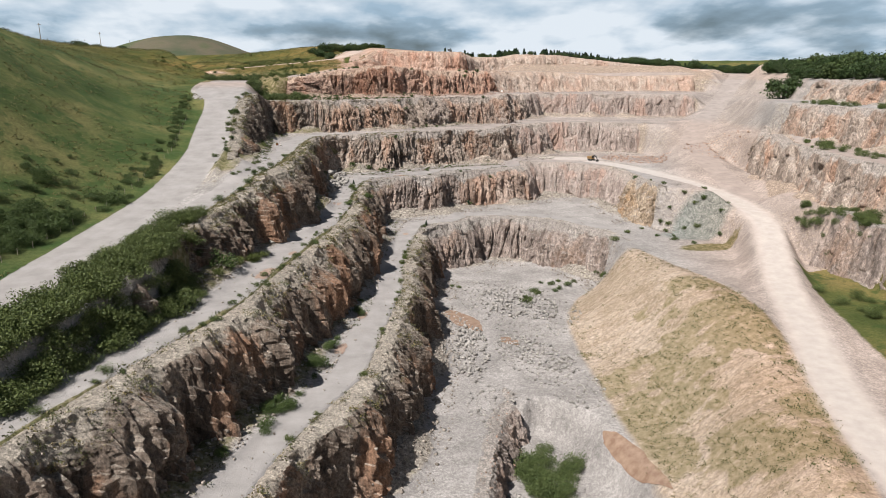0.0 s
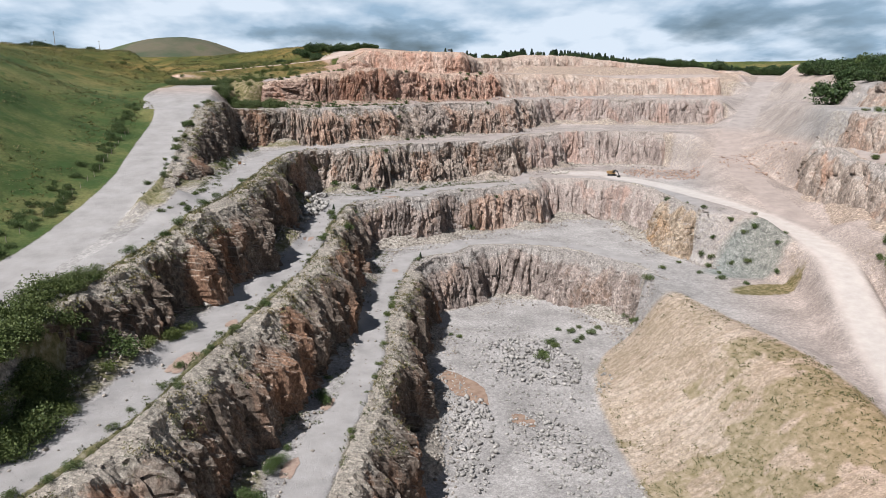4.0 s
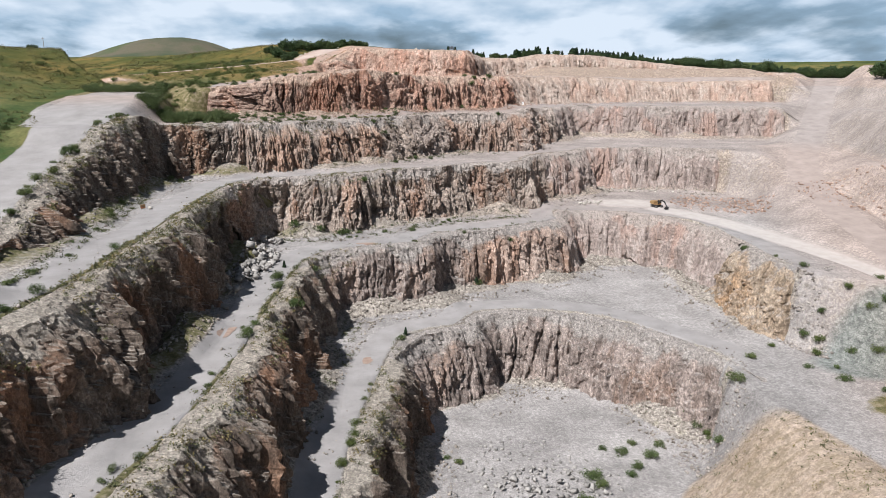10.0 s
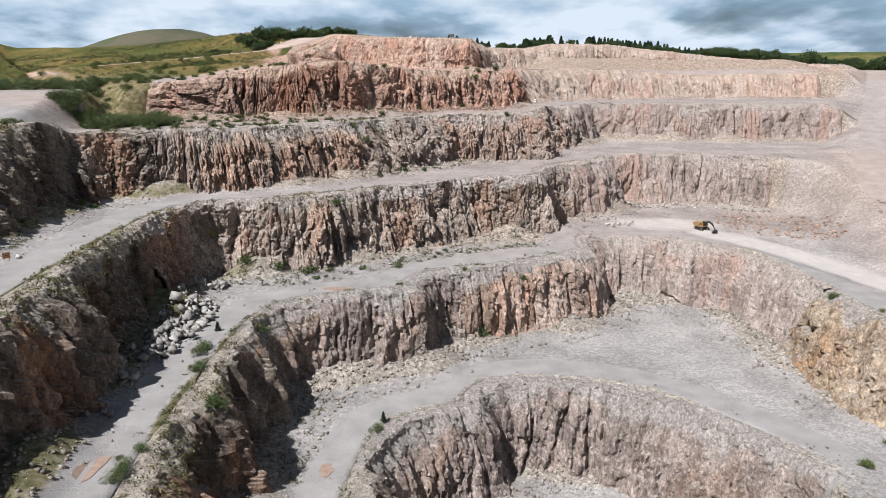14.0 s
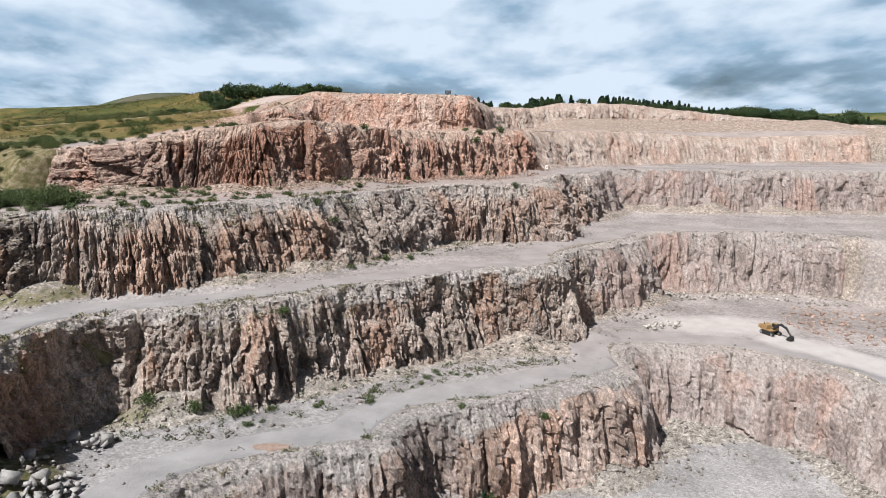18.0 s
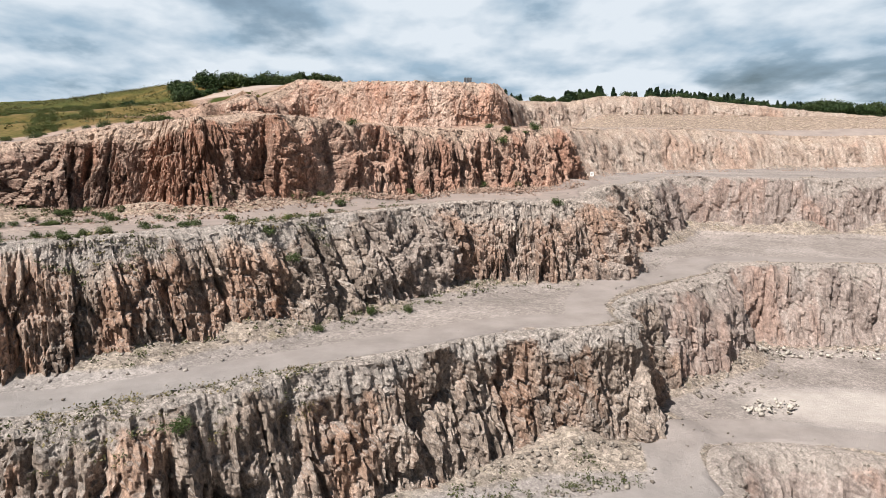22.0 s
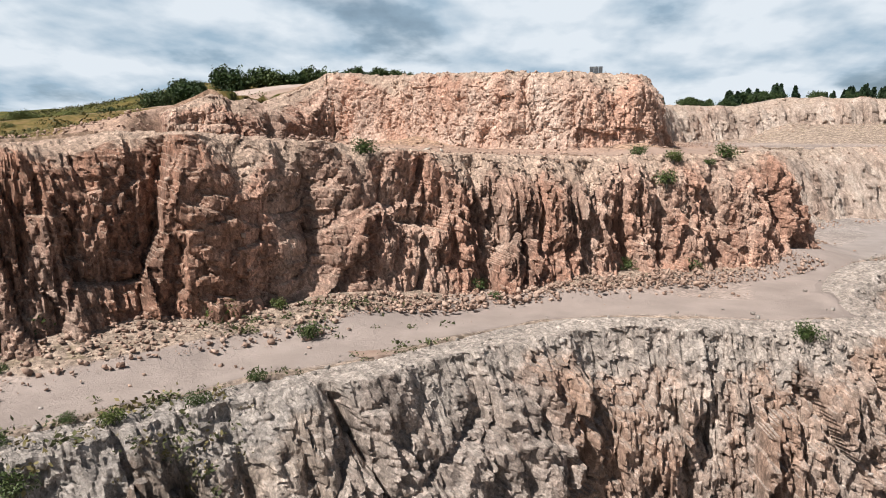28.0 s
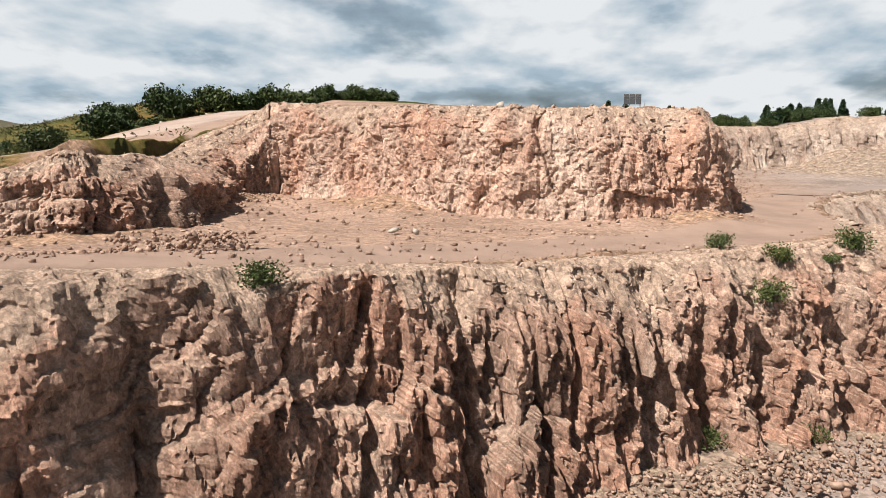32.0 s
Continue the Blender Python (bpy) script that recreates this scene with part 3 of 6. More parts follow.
def ground_material():
    mat, nt, bsdf = nodes_of("quarry_ground")
    bsdf.inputs["Roughness"].default_value = 0.95
    bsdf.inputs["Specular IOR Level"].default_value = 0.15
    p = coords(nt)

    def attr(name):
        a = nt.nodes.new("ShaderNodeAttribute")
        a.attribute_name = name
        return a.outputs["Fac"]

    def edge(mask, scale, lo=0.35, hi=0.6):
        """A mask whose edge is broken up by noise."""
        m = nt.nodes.new("ShaderNodeMath")
        m.operation = "MULTIPLY_ADD"
        nt.links.new(tex(nt, p, scale, 5, 0.65), m.inputs[0])
        m.inputs[1].default_value = 0.6
        m2 = nt.nodes.new("ShaderNodeMath")
        m2.operation = "SUBTRACT"
        nt.links.new(mask, m.inputs[2])
        nt.links.new(m.outputs[0], m2.inputs[0])
        m2.inputs[1].default_value = 0.3
        return ramp(nt, m2.outputs[0], ((lo, (0, 0, 0)), (hi, (1, 1, 1))))
    gravel = ramp(nt, tex(nt, p, 0.09, 5, 0.6), ((0.3, (0.204, 0.187, 0.177)), (0.5, (0.274, 0.252, 0.239)), (0.7, (0.35, 0.322, 0.305))))
    gravel = mixc(nt, 0.8, gravel, ramp(nt, tex(nt, p, 2.6, 6, 0.72), ((0.28, (0.68, 0.68, 0.68)), (0.72, (1.2, 1.2, 1.2)))), "MULTIPLY")
    rubble = ramp(nt, tex(nt, p, 1.2, 7, 0.75), ((0.3, (0.122, 0.105, 0.0902)), (0.5, (0.259, 0.226, 0.193)), (0.7, (0.385, 0.343, 0.296))))
    track = ramp(nt, tex(nt, p, 0.25, 5, 0.6), ((0.3, (0.222, 0.205, 0.197)), (0.7, (0.305, 0.282, 0.270))))
    turf = ramp(nt, tex(nt, p, 0.045, 6, 0.6), ((0.34, (0.030, 0.052, 0.015)), (0.5, (0.072, 0.088, 0.030)), (0.66, (0.145, 0.130, 0.056))))
    turf = mixc(nt, 0.8, turf, ramp(nt, tex(nt, p, 1.4, 6, 0.75), ((0.32, (0.5, 0.53, 0.45)), (0.68, (1.35, 1.3, 1.25)))), "MULTIPLY")
    turf = mixc(nt, ramp(nt, tex(nt, p, 0.16, 7, 0.7), ((0.52, (0, 0, 0)), (0.60, (0.8, 0.8, 0.8)))), turf, (0.032, 0.058, 0.016))
    spoil = ramp(nt, tex(nt, p, 0.06, 6, 0.62), ((0.36, (0.376, 0.302, 0.252)), (0.52, (0.33, 0.259, 0.207)), (0.66, (0.273, 0.212, 0.16))))
    spoil = mixc(nt, 0.8, spoil, ramp(nt, tex(nt, p, 1.0, 5, 0.72), ((0.3, (0.66, 0.68, 0.6)), (0.65, (1.12, 1.12, 1.12)))), "MULTIPLY")
    # thin weeds in patches on the benches
    pebbles, cobbles = mosaic(nt, p, 5.5), mosaic(nt, p, 1.9)
    speck = mixc(nt, 1.0, ramp(nt, pebbles, ((0.0, (0.66, 0.66, 0.66)), (1.0, (1.3, 1.3, 1.3)))), ramp(nt, cobbles, ((0.0, (0.72, 0.72, 0.72)), (1.0, (1.26, 1.26, 1.26)))), "MULTIPLY")
    rubble = mixc(nt, 1.0, rubble, speck, "MULTIPLY")
    gravel = mixc(nt, 0.6, gravel, speck, "MULTIPLY")
    spoil = mixc(nt, 0.6, spoil, speck, "MULTIPLY")
    weed = ramp(nt, tex(nt, p, 0.5, 6, 0.7), ((0.56, (0, 0, 0)), (0.66, (1, 1, 1))))
    col = mixc(nt, edge(attr("rubble"), 0.8), gravel, mixc(nt, mixc(nt, 0.25, (0, 0, 0), weed), rubble, (0.17, 0.165, 0.07)))
    scrub = ramp(nt, tex(nt, p, 0.9, 6, 0.7), ((0.35, (0.055, 0.058, 0.022)), (0.5, (0.135, 0.12, 0.06)), (0.66, (0.23, 0.195, 0.14))))
    col = mixc(nt, edge(attr("scrub"), 0.7, 0.40, 0.60), col, scrub)
    col = mixc(nt, edge(attr("slate"), 0.3, 0.2, 0.8), col, mixc(nt, 0.9, ramp(nt, tex(nt, p, 0.5, 6, 0.7), ((0.35, (0.11, 0.122, 0.115)), (0.65, (0.20, 0.212, 0.20)))), speck, "MULTIPLY"))
    furrow = ramp(nt, tex(nt, coords(nt, (0.16, 0.75, 0.16)), 0.8, 6, 0.75), ((0.38, (0.62, 0.56, 0.46)), (0.58, (1.1, 1.1, 1.1))))
    spoil = mixc(nt, 0.5, spoil, furrow, "MULTIPLY")
    olive = ramp(nt, tex(nt, p, 0.7, 6, 0.72), ((0.35, (0.14, 0.117, 0.062)), (0.52, (0.225, 0.18, 0.112)), (0.66, (0.31, 0.245, 0.18))))
    spoil = mixc(nt, mixc(nt, 0.9, (0, 0, 0), edge(attr("weedy"), 0.6, 0.35, 0.7)), spoil, olive)
    col = mixc(nt, edge(attr("spoil"), 0.25, 0.25, 0.75), col, spoil)
    col = mixc(nt, edge(attr("grass"), 0.4), col, turf)
    col = mixc(nt, edge(attr("road"), 0.5), col, track)
    col = mixc(nt, edge(attr("haul"), 0.25, 0.25, 0.8), col, ramp(nt, tex(nt, p, 0.4, 5, 0.6), ((0.3, (0.365, 0.328, 0.303)), (0.7, (0.44, 0.40, 0.37)))))
    col = mixc(nt, attr("pink"), col, mixc(nt, 1.0, col, (1.25, 0.90, 0.71), "MULTIPLY"))
    col = mixc(nt, attr("moor"), col, ramp(nt, tex(nt, p, 0.006, 6, 0.6), ((0.4, (0.05, 0.062, 0.035)), (0.55, (0.10, 0.085, 0.058)), (0.65, (0.06, 0.075, 0.035)))))
    nt.links.new(col, bsdf.inputs["Base Color"])
    b1 = bump(nt, bsdf, tex(nt, p, 0.9, 8, 0.75), 0.7, 0.25)
    bump(nt, bsdf, pebbles, 0.6, 0.08, bump(nt, bsdf, tex(nt, p, 5.0, 5, 0.75), 0.7, 0.08, b1))
    return mat


GROUND = ground_material()


def mesh_object(name, verts, faces, material, shade=False):
    me = bpy.data.meshes.new(name)
    me.from_pydata(verts, [], faces)
    me.materials.append(material)
    if shade:
        me.polygons.foreach_set("use_smooth", [True] * len(me.polygons))
    me.update()
    return new(name, me)


def grid_mesh(name, pts, material, shade=True):
    """A sheet from an array rows x columns x 3."""
    rows, cols = pts.shape[:2]
    me = bpy.data.meshes.new(name)
    me.vertices.add(rows * cols)
    me.vertices.foreach_set("co", pts.reshape(-1).astype(np.float32))
    i = np.arange((rows - 1) * cols).reshape(rows - 1, cols)[:, :-1]
    quads = np.stack((i, i + 1, i + 1 + cols, i + cols), axis=-1).reshape(-1, 4)
    me.loops.add(quads.size)
    me.loops.foreach_set("vertex_index", quads.reshape(-1).astype(np.int32))
    me.polygons.add(len(quads))
    me.polygons.foreach_set("loop_start", np.arange(0, quads.size, 4, dtype=np.int32))
    me.polygons.foreach_set("use_smooth", np.full(len(quads), shade))
    me.materials.append(material)
    me.update(calc_edges=True)
    return new(name, me)


# ---- the land: one sheet to the horizon ----
def spread(lo, hi, step, reach):
    mid = np.arange(lo, hi + step / 2, step)
    out, s = [], step
    while sum(out) < reach:
        s *= 1.09
        out.append(s)
    o = np.cumsum(out)
    return np.concatenate((lo - o[::-1], mid, hi + o))


gx, gy = np.meshgrid(spread(-96, 246, 0.9, 4200), spread(52, 446, 0.9, 4200))
gz, m_grass, m_road, m_spoil, m_pink, m_far, m_haul, m_rubble, m_scrub, m_slate = ground(gx, gy)
land = tagged(grid_mesh("ground", np.stack((gx, gy, gz), axis=-1), GROUND), "pale gravel quarry benches, haul tracks and grassy hills", "ground", kind="structure")
for key, values in (("grass", m_grass), ("road", m_road), ("spoil", m_spoil), ("pink", m_pink), ("moor", m_far), ("haul", m_haul), ("rubble", m_rubble), ("scrub", m_scrub), ("slate", m_slate), ("weedy", weedy(gx, gy))):
    land.data.attributes.new(key, "FLOAT", "POINT").data.foreach_set("value", values.reshape(-1).astype(np.float32))


# ---- quarry faces ----
FACE_SHEETS = []


def rock_face(k, name, label, material, s0, s1, step, seed, depth=1.0, lean=1.5, grown=(0, 0), squat=1.0, bold=0.0):
    """Blasted rock from toe to crest along a stretch (metres) of one face line."""
    line, brow = resample(FACE_LINES[k][:, :2], step), BROWS[k]
    p = line[int(s0 / step):int(s1 / step) + (3 if grown[1] else 0)]
    t = np.gradient(p, axis=0)
    reach = max(1, int(1.6 / step))
    box_kernel = np.ones(2 * reach + 1) / (2 * reach + 1)
    for _ in range(2):
        t = np.stack([np.convolve(np.pad(t[:, c], reach, mode="edge"), box_kernel, mode="valid") for c in (0, 1)], axis=1)
    t /= np.hypot(t[:, 0], t[:, 1])[:, None]
    out = np.stack((t[:, 1], -t[:, 0]), axis=1)              # towards the pit
    n = len(p)
    s = np.arange(n) * step + s0
    z1 = np.minimum(ground(*(p - out * (6.5 + brow)).T, relief=False)[0], ground(*(p - out * (5.3 + brow)).T, relief=False)[0])
    z1 = np.maximum(z1, ground(*(p + out * 4.5).T, relief=False)[0] + 1.0)
    z0 = ground(*(p + out * 4.5).T, relief=False)[0]
    z0 = np.minimum(z0, z1) - 1.2
    rise = z1 - z0
    rows = max(8, int(np.percentile(rise, 90) / step))
    v = np.linspace(0, 1, rows)[:, None]
    S = np.broadcast_to(s, (rows, n))
    lower = 0.9 * np.clip(vnoise(s / 5.0, s * 0, seed=seed + 7), 0, 1) + 0.5 * vnoise(s / 1.7, s * 0, seed=seed + 8) * 0.5
    Z = z0 + v * (rise - lower)
    # buttresses, jointed columns and blocks, each with a plane of its own, and clefts between them
    warp = 0.4 * vnoise(S / 5, Z / 9, seed=seed) + 0.15 * vnoise(S / 1.6, Z / 2.2, seed=seed + 1) + 0.04 * vnoise(S / 0.5, Z / 0.6, seed=seed + 4)
    q = S + warp + Z * 0.14 * vnoise(S / 25, Z * 0, seed=seed + 2)
    disp = 2.0 * vnoise(S / 15, Z / 40, seed=seed + 3) + bold * (1.0 - 2.4 * np.abs(vnoise(S / 10, Z / 30, seed=seed + 16)))
    for wide, tall, push, turn, tip, shift in ((5.5, 17.0, 1.5, 3.2, 0.6, 0), (1.9, 6.0, 0.85, 2.0, 0.6, 11), (0.75, 1.9, 0.5, 1.2, 0.5, 23), (0.36, 0.8, 0.3, 0.5, 0.2, 37)):
        if wide < 1.4 * step:
            continue
        b, u, w, g = cells(q / wide, (Z + 0.6 * warp) / (tall * squat) + shift, seed + shift)
        disp += push * (b - 0.5) + turn * min(1, 0.4 + 0.6 * squat) * u * ((b * 7.31) % 1 - 0.5) + tip * w * ((b * 9.77) % 1 - 0.35)
        disp -= 0.25 * push * np.exp(-g * 14)
    for wide, tall, cut in ((2.6, 11.0, 0.55), (1.1, 5.0, 0.32), (0.5, 2.0, 0.18)):
        if wide > 1.8 * step:
            joint = np.abs(vnoise(q / wide + 0.22 * vnoise(S / 1.3, Z / 1.9, seed=seed + 62), Z / tall, seed=seed + 60 + int(wide * 10)))
            disp -= cut * np.exp(-joint * 9) * np.clip(0.45 + 1.3 * vnoise(S / 6, Z / 5, seed=seed + 61), 0, 1)
    cleft = np.abs(vnoise(q / 4.2, Z / (24 * squat), seed=seed + 5))
    disp -= 2.0 * np.exp(-cleft * 13) * np.clip(0.5 + 1.4 * vnoise(S / 8, Z / 7, seed=seed + 12), 0, 1)
    disp += 0.36 * fbm(S / 0.9, Z / 1.1, octaves=4, seed=seed + 6, gain=0.62)
    shelf = z0 + rise * (0.52 + 0.22 * vnoise(s / 10, s * 0, seed=seed + 13))
    disp -= 0.4 * smooth(0, 0.3, Z - shelf - 1.2 * vnoise(S / 2.1, Z * 0, seed=seed + 14)) - 0.2
    disp *= depth
    ends = smooth(0, 5, np.minimum(s - s0 + (5 if grown[0] else 0), s[-1] - s + (5 if grown[1] else 0)))
    fade = np.clip(rise / 6, 0.15, 1)
    prof = lean * (1 - 2 * v) + 0.72 * np.clip(1 - 4 * v, 0, 1)
    top = np.clip((v - 0.74 - 0.14 * vnoise(s / 4.0, s * 0, seed=seed + 9) - 0.06 * vnoise(s / 1.2, s * 0, seed=seed + 15)) / 0.26, 0, 1.2)
    prof = prof - brow * top ** 1.3
    lump = cells(S / 0.6, Z / 0.5, seed + 51)[0]
    disp = disp * (1 - 0.55 * np.clip(top * 1.5, 0, 1)) + np.clip(top * 2, 0, 1) * 0.45 * (lump - 0.5)
    off = prof * fade + disp * fade * (0.75 + 0.25 * np.sin(v * 3.14))
    off = off - 7 * (1 - ends)
    X, Y = p[:, 0] + out[:, 0] * off, p[:, 1] + out[:, 1] * off
    # broken lip that runs back over the bench
    lip, backs = [], np.linspace(0.3, 4.0, 6 if step > 0.35 else 14)
    for back in backs:
        lo = off[-1] * max(0, 1 - back / 2.0) - (lean + brow) * min(1, back / 2.0) - back
        lx, ly = p[:, 0] + out[:, 0] * lo, p[:, 1] + out[:, 1] * lo
        q = min(1, back / 1.8)
        lz = Z[-1] * (1 - q) + z1 * q + 0.04 - 0.8 * float(smooth(2.6, 4.0, back)) + (1 - float(smooth(1.6, 3.0, back))) * (0.22 * fbm(lx / 1.1, ly / 1.1, octaves=3, seed=seed + 31) + 0.3 * (cells(lx / 0.6, ly / 0.6, seed + 33)[0] - 0.5))
        lip.append(np.stack((lx, ly, lz), axis=-1))
    pts = np.concatenate((np.stack((X, Y, Z), axis=-1), np.array(lip)), axis=0)
    loose = np.concatenate((np.clip(top, 0, 1) * np.ones_like(S), np.ones((len(backs), n))), axis=0)
    FACE_SHEETS.append((k, step, pts, loose, material))
    ob = grid_mesh(name, pts[:, ::-1], material, False)
    ob.data.attributes.new("crumble", "FLOAT", "POINT").data.foreach_set("value", loose[:, ::-1].reshape(-1).astype(np.float32))
    return tagged(ob, label, "rock face", kind="structure")


def face_at(k, x, y):
    """Metres along a face line to the place nearest x, y."""
    f = FACE_LINES[k]
    return LINE_STEP * int(np.argmin(np.hypot(f[:, 0] - x, f[:, 1] - y)))


GREY_FACE, RED_FACE, PINK_FACE = "grey jointed quarry face with rust stains", "red-brown quarry face with deep vertical ribs", "pale pink blasted quarry face"
# the west stretches, turned from the sun, get the rock with shade in its colour
rock_face(0, "rock_face_pit_west", RED_FACE, ROCK_BROWN_SHADED, face_at(0, -12, 60), face_at(0, 24, 214), 0.4, 101, 1.25, grown=(1, 1), bold=1.6)
rock_face(0, "rock_face_pit", GREY_FACE, ROCK_GREY, face_at(0, 24, 214), face_at(0, 79, 200), 0.36, 101, grown=(1, 0))
rock_face(1, "rock_face_lower_west", RED_FACE, ROCK_BROWN_SHADED, face_at(1, -35, 55), face_at(1, 7, 232), 0.36, 202, 1.25, grown=(1, 1), bold=1.6)
rock_face(1, "rock_face_lower", GREY_FACE, ROCK_GREY, face_at(1, 7, 232), face_at(1, 44, 257), 0.36, 202, grown=(1, 1))
rock_face(1, "rock_face_lower_rusty", RED_FACE, ROCK_RUST, face_at(1, 44, 257), face_at(1, 68, 269), 0.36, 202, grown=(1, 1))
rock_face(1, "rock_face_lower_east", PINK_FACE, ROCK_ROSE, face_at(1, 68, 269), face_at(1, 99, 244), 0.40, 202, 0.7, grown=(1, 1))
rock_face(1, "rock_face_outcrop", "crumbling ochre rock slope with weeds", ROCK_OCHRE, face_at(1, 99, 244), face_at(1, 102, 215), 0.36, 212, 1.0, 2.6, grown=(1, 0), squat=0.6)
rock_face(2, "rock_face_middle_west", RED_FACE, ROCK_BROWN_SHADED, face_at(2, -36, 98), face_at(2, -12, 245), 0.3, 303, 1.25, grown=(0, 1), bold=1.6)
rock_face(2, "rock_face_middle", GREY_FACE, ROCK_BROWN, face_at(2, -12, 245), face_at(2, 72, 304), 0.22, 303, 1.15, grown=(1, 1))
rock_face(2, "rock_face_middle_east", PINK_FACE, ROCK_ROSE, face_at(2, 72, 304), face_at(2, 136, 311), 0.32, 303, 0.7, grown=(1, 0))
rock_face(3, "rock_face_upper_west", RED_FACE, ROCK_BROWN_SHADED, face_at(3, -29.5, 176), face_at(3, -19, 272), 0.24, 404, 1.2, grown=(0, 1), squat=0.75)
rock_face(3, "rock_face_upper_middle", RED_FACE, ROCK_BROWN, face_at(3, -19, 272), face_at(3, 30, 302), 0.13, 404, 1.2, grown=(1, 1), squat=0.95)
rock_face(3, "rock_face_upper", RED_FACE, ROCK_WARM, face_at(3, 30, 302), face_at(3, 88, 350), 0.14, 404, 1.2, grown=(1, 1), squat=0.95)
rock_face(3, "rock_face_upper_east", PINK_FACE, ROCK_ROSE, face_at(3, 88, 350), face_at(3, 184, 350), 0.4, 404, 0.7, grown=(1, 0))
rock_face(4, "rock_face_high_slope", "crumbling brown rock slope at the end of a face", ROCK_UMBER, face_at(4, -31, 294.5), face_at(4, -11, 304), 0.2, 515, 1.3, 2.6, grown=(0, 1), squat=0.6)
rock_face(4, "rock_face_high_west", RED_FACE, ROCK_UMBER, face_at(4, -11, 304), face_at(4, 20, 315), 0.12, 505, 1.1, grown=(1, 1), squat=0.9, bold=0.6)
rock_face(4, "rock_face_high", RED_FACE, ROCK_RED, face_at(4, 20, 315), face_at(4, 71, 352), 0.12, 505, 1.1, grown=(1, 1), squat=0.9, bold=0.6)
rock_face(4, "rock_face_high_east", PINK_FACE, ROCK_BEIGE, face_at(4, 71, 352), face_at(4, 205, 394), 0.45, 505, 0.7, 3.0, grown=(1, 0))
rock_face(5, "rock_face_alcove", RED_FACE, ROCK_RED, face_at(5, 0, 334.5), face_at(5, 9.5, 361) + 4, 0.13, 606, 1.0, 0.8, grown=(0, 1), squat=0.5)
rock_face(5, "rock_face_top", PINK_FACE, ROCK_PINK, face_at(5, 9.5, 361) - 2, face_at(5, 62, 388), 0.13, 606, 0.55, 0.8, grown=(1, 1), squat=0.4)
rock_face(5, "rock_face_rim", PINK_FACE, ROCK_BEIGE, face_at(5, 62, 388), face_at(5, 226, 412), 0.45, 606, 0.7, grown=(1, 0))
rock_face(1, "rock_face_roadside", GREY_FACE, ROCK_GREY, face_at(1, 126, 172), face_at(1, 124, 110), 0.6, 707, 0.6)
rock_face(2, "rock_face_east_low", RED_FACE, ROCK_BROWN, face_at(2, 155, 255), face_at(2, 138, 90), 0.55, 808)
rock_face(3, "rock_face_east_middle", RED_FACE, ROCK_BROWN, face_at(3, 158, 246), face_at(3, 164, 90), 0.6, 909)
rock_face(4, "rock_face_east_top", RED_FACE, ROCK_BROWN, face_at(4, 188, 272), face_at(4, 182, 90), 0.6, 1010)
rock_face(6, "rock_face_sump", GREY_FACE, ROCK_GREY, face_at(6, 15, 66), face_at(6, 36, 127), 0.4, 1111, 0.8)


# ---- stones ----
rng = np.random.default_rng(7)


def zat(x, y):
    return ground(np.atleast_1d(np.asarray(x, float)), np.atleast_1d(np.asarray(y, float)))[0]


def stone_material(name, a, b):
    mat, nt, bsdf = nodes_of(name)
    bsdf.inputs["Roughness"].default_value = 0.9
    bsdf.inputs["Specular IOR Level"].default_value = 0.2
    geo = nt.nodes.new("ShaderNodeNewGeometry")
    info = nt.nodes.new("ShaderNodeObjectInfo")
    both = nt.nodes.new("ShaderNodeMath")
    both.operation = "ADD"
    nt.links.new(geo.outputs["Random Per Island"], both.inputs[0])
    nt.links.new(info.outputs["Random"], both.inputs[1])
    wrap = nt.nodes.new("ShaderNodeMath")
    wrap.operation = "FRACT"
    nt.links.new(both.outputs[0], wrap.inputs[0])
    col = ramp(nt, wrap.outputs[0], ((0.0, a), (0.55, tuple((p + q) / 2 for p, q in zip(a, b))), (1.0, b)))
    p = coords(nt)
    col = mixc(nt, 0.7, col, ramp(nt, tex(nt, p, 2.5, 6, 0.7), ((0.3, (0.6, 0.6, 0.6)), (0.7, (1.2, 1.2, 1.2)))), "MULTIPLY")
    nt.links.new(col, bsdf.inputs["Base Color"])
    bump(nt, bsdf, tex(nt, p, 4.0, 6, 0.7), 0.6, 0.12)
    return mat


STONE_GREY = stone_material("grey_stone", (0.15, 0.125, 0.105), (0.36, 0.315, 0.27))
STONE_PINK = stone_material("pink_stone", (0.22, 0.14, 0.105), (0.47, 0.335, 0.265))
STONE_WARM = stone_material("warm_grey_stone", (0.20, 0.17, 0.15), (0.40, 0.352, 0.315))
STONE_LIGHT = stone_material("light_grey_stone", (0.20, 0.185, 0.17), (0.40, 0.37, 0.34))
STONE_PALE = stone_material("pale_stone", (0.36, 0.32, 0.28), (0.58, 0.53, 0.46))

BLOCK_V = np.array([(x, y, z) for x in (-1, 1) for y in (-1, 1) for z in (-1, 1)]) * 0.62
BLOCK_F = np.array([(0, 1, 3, 2), (4, 6, 7, 5), (0, 4, 5, 1), (2, 3, 7, 6), (0, 2, 6, 4), (1, 5, 7, 3)])


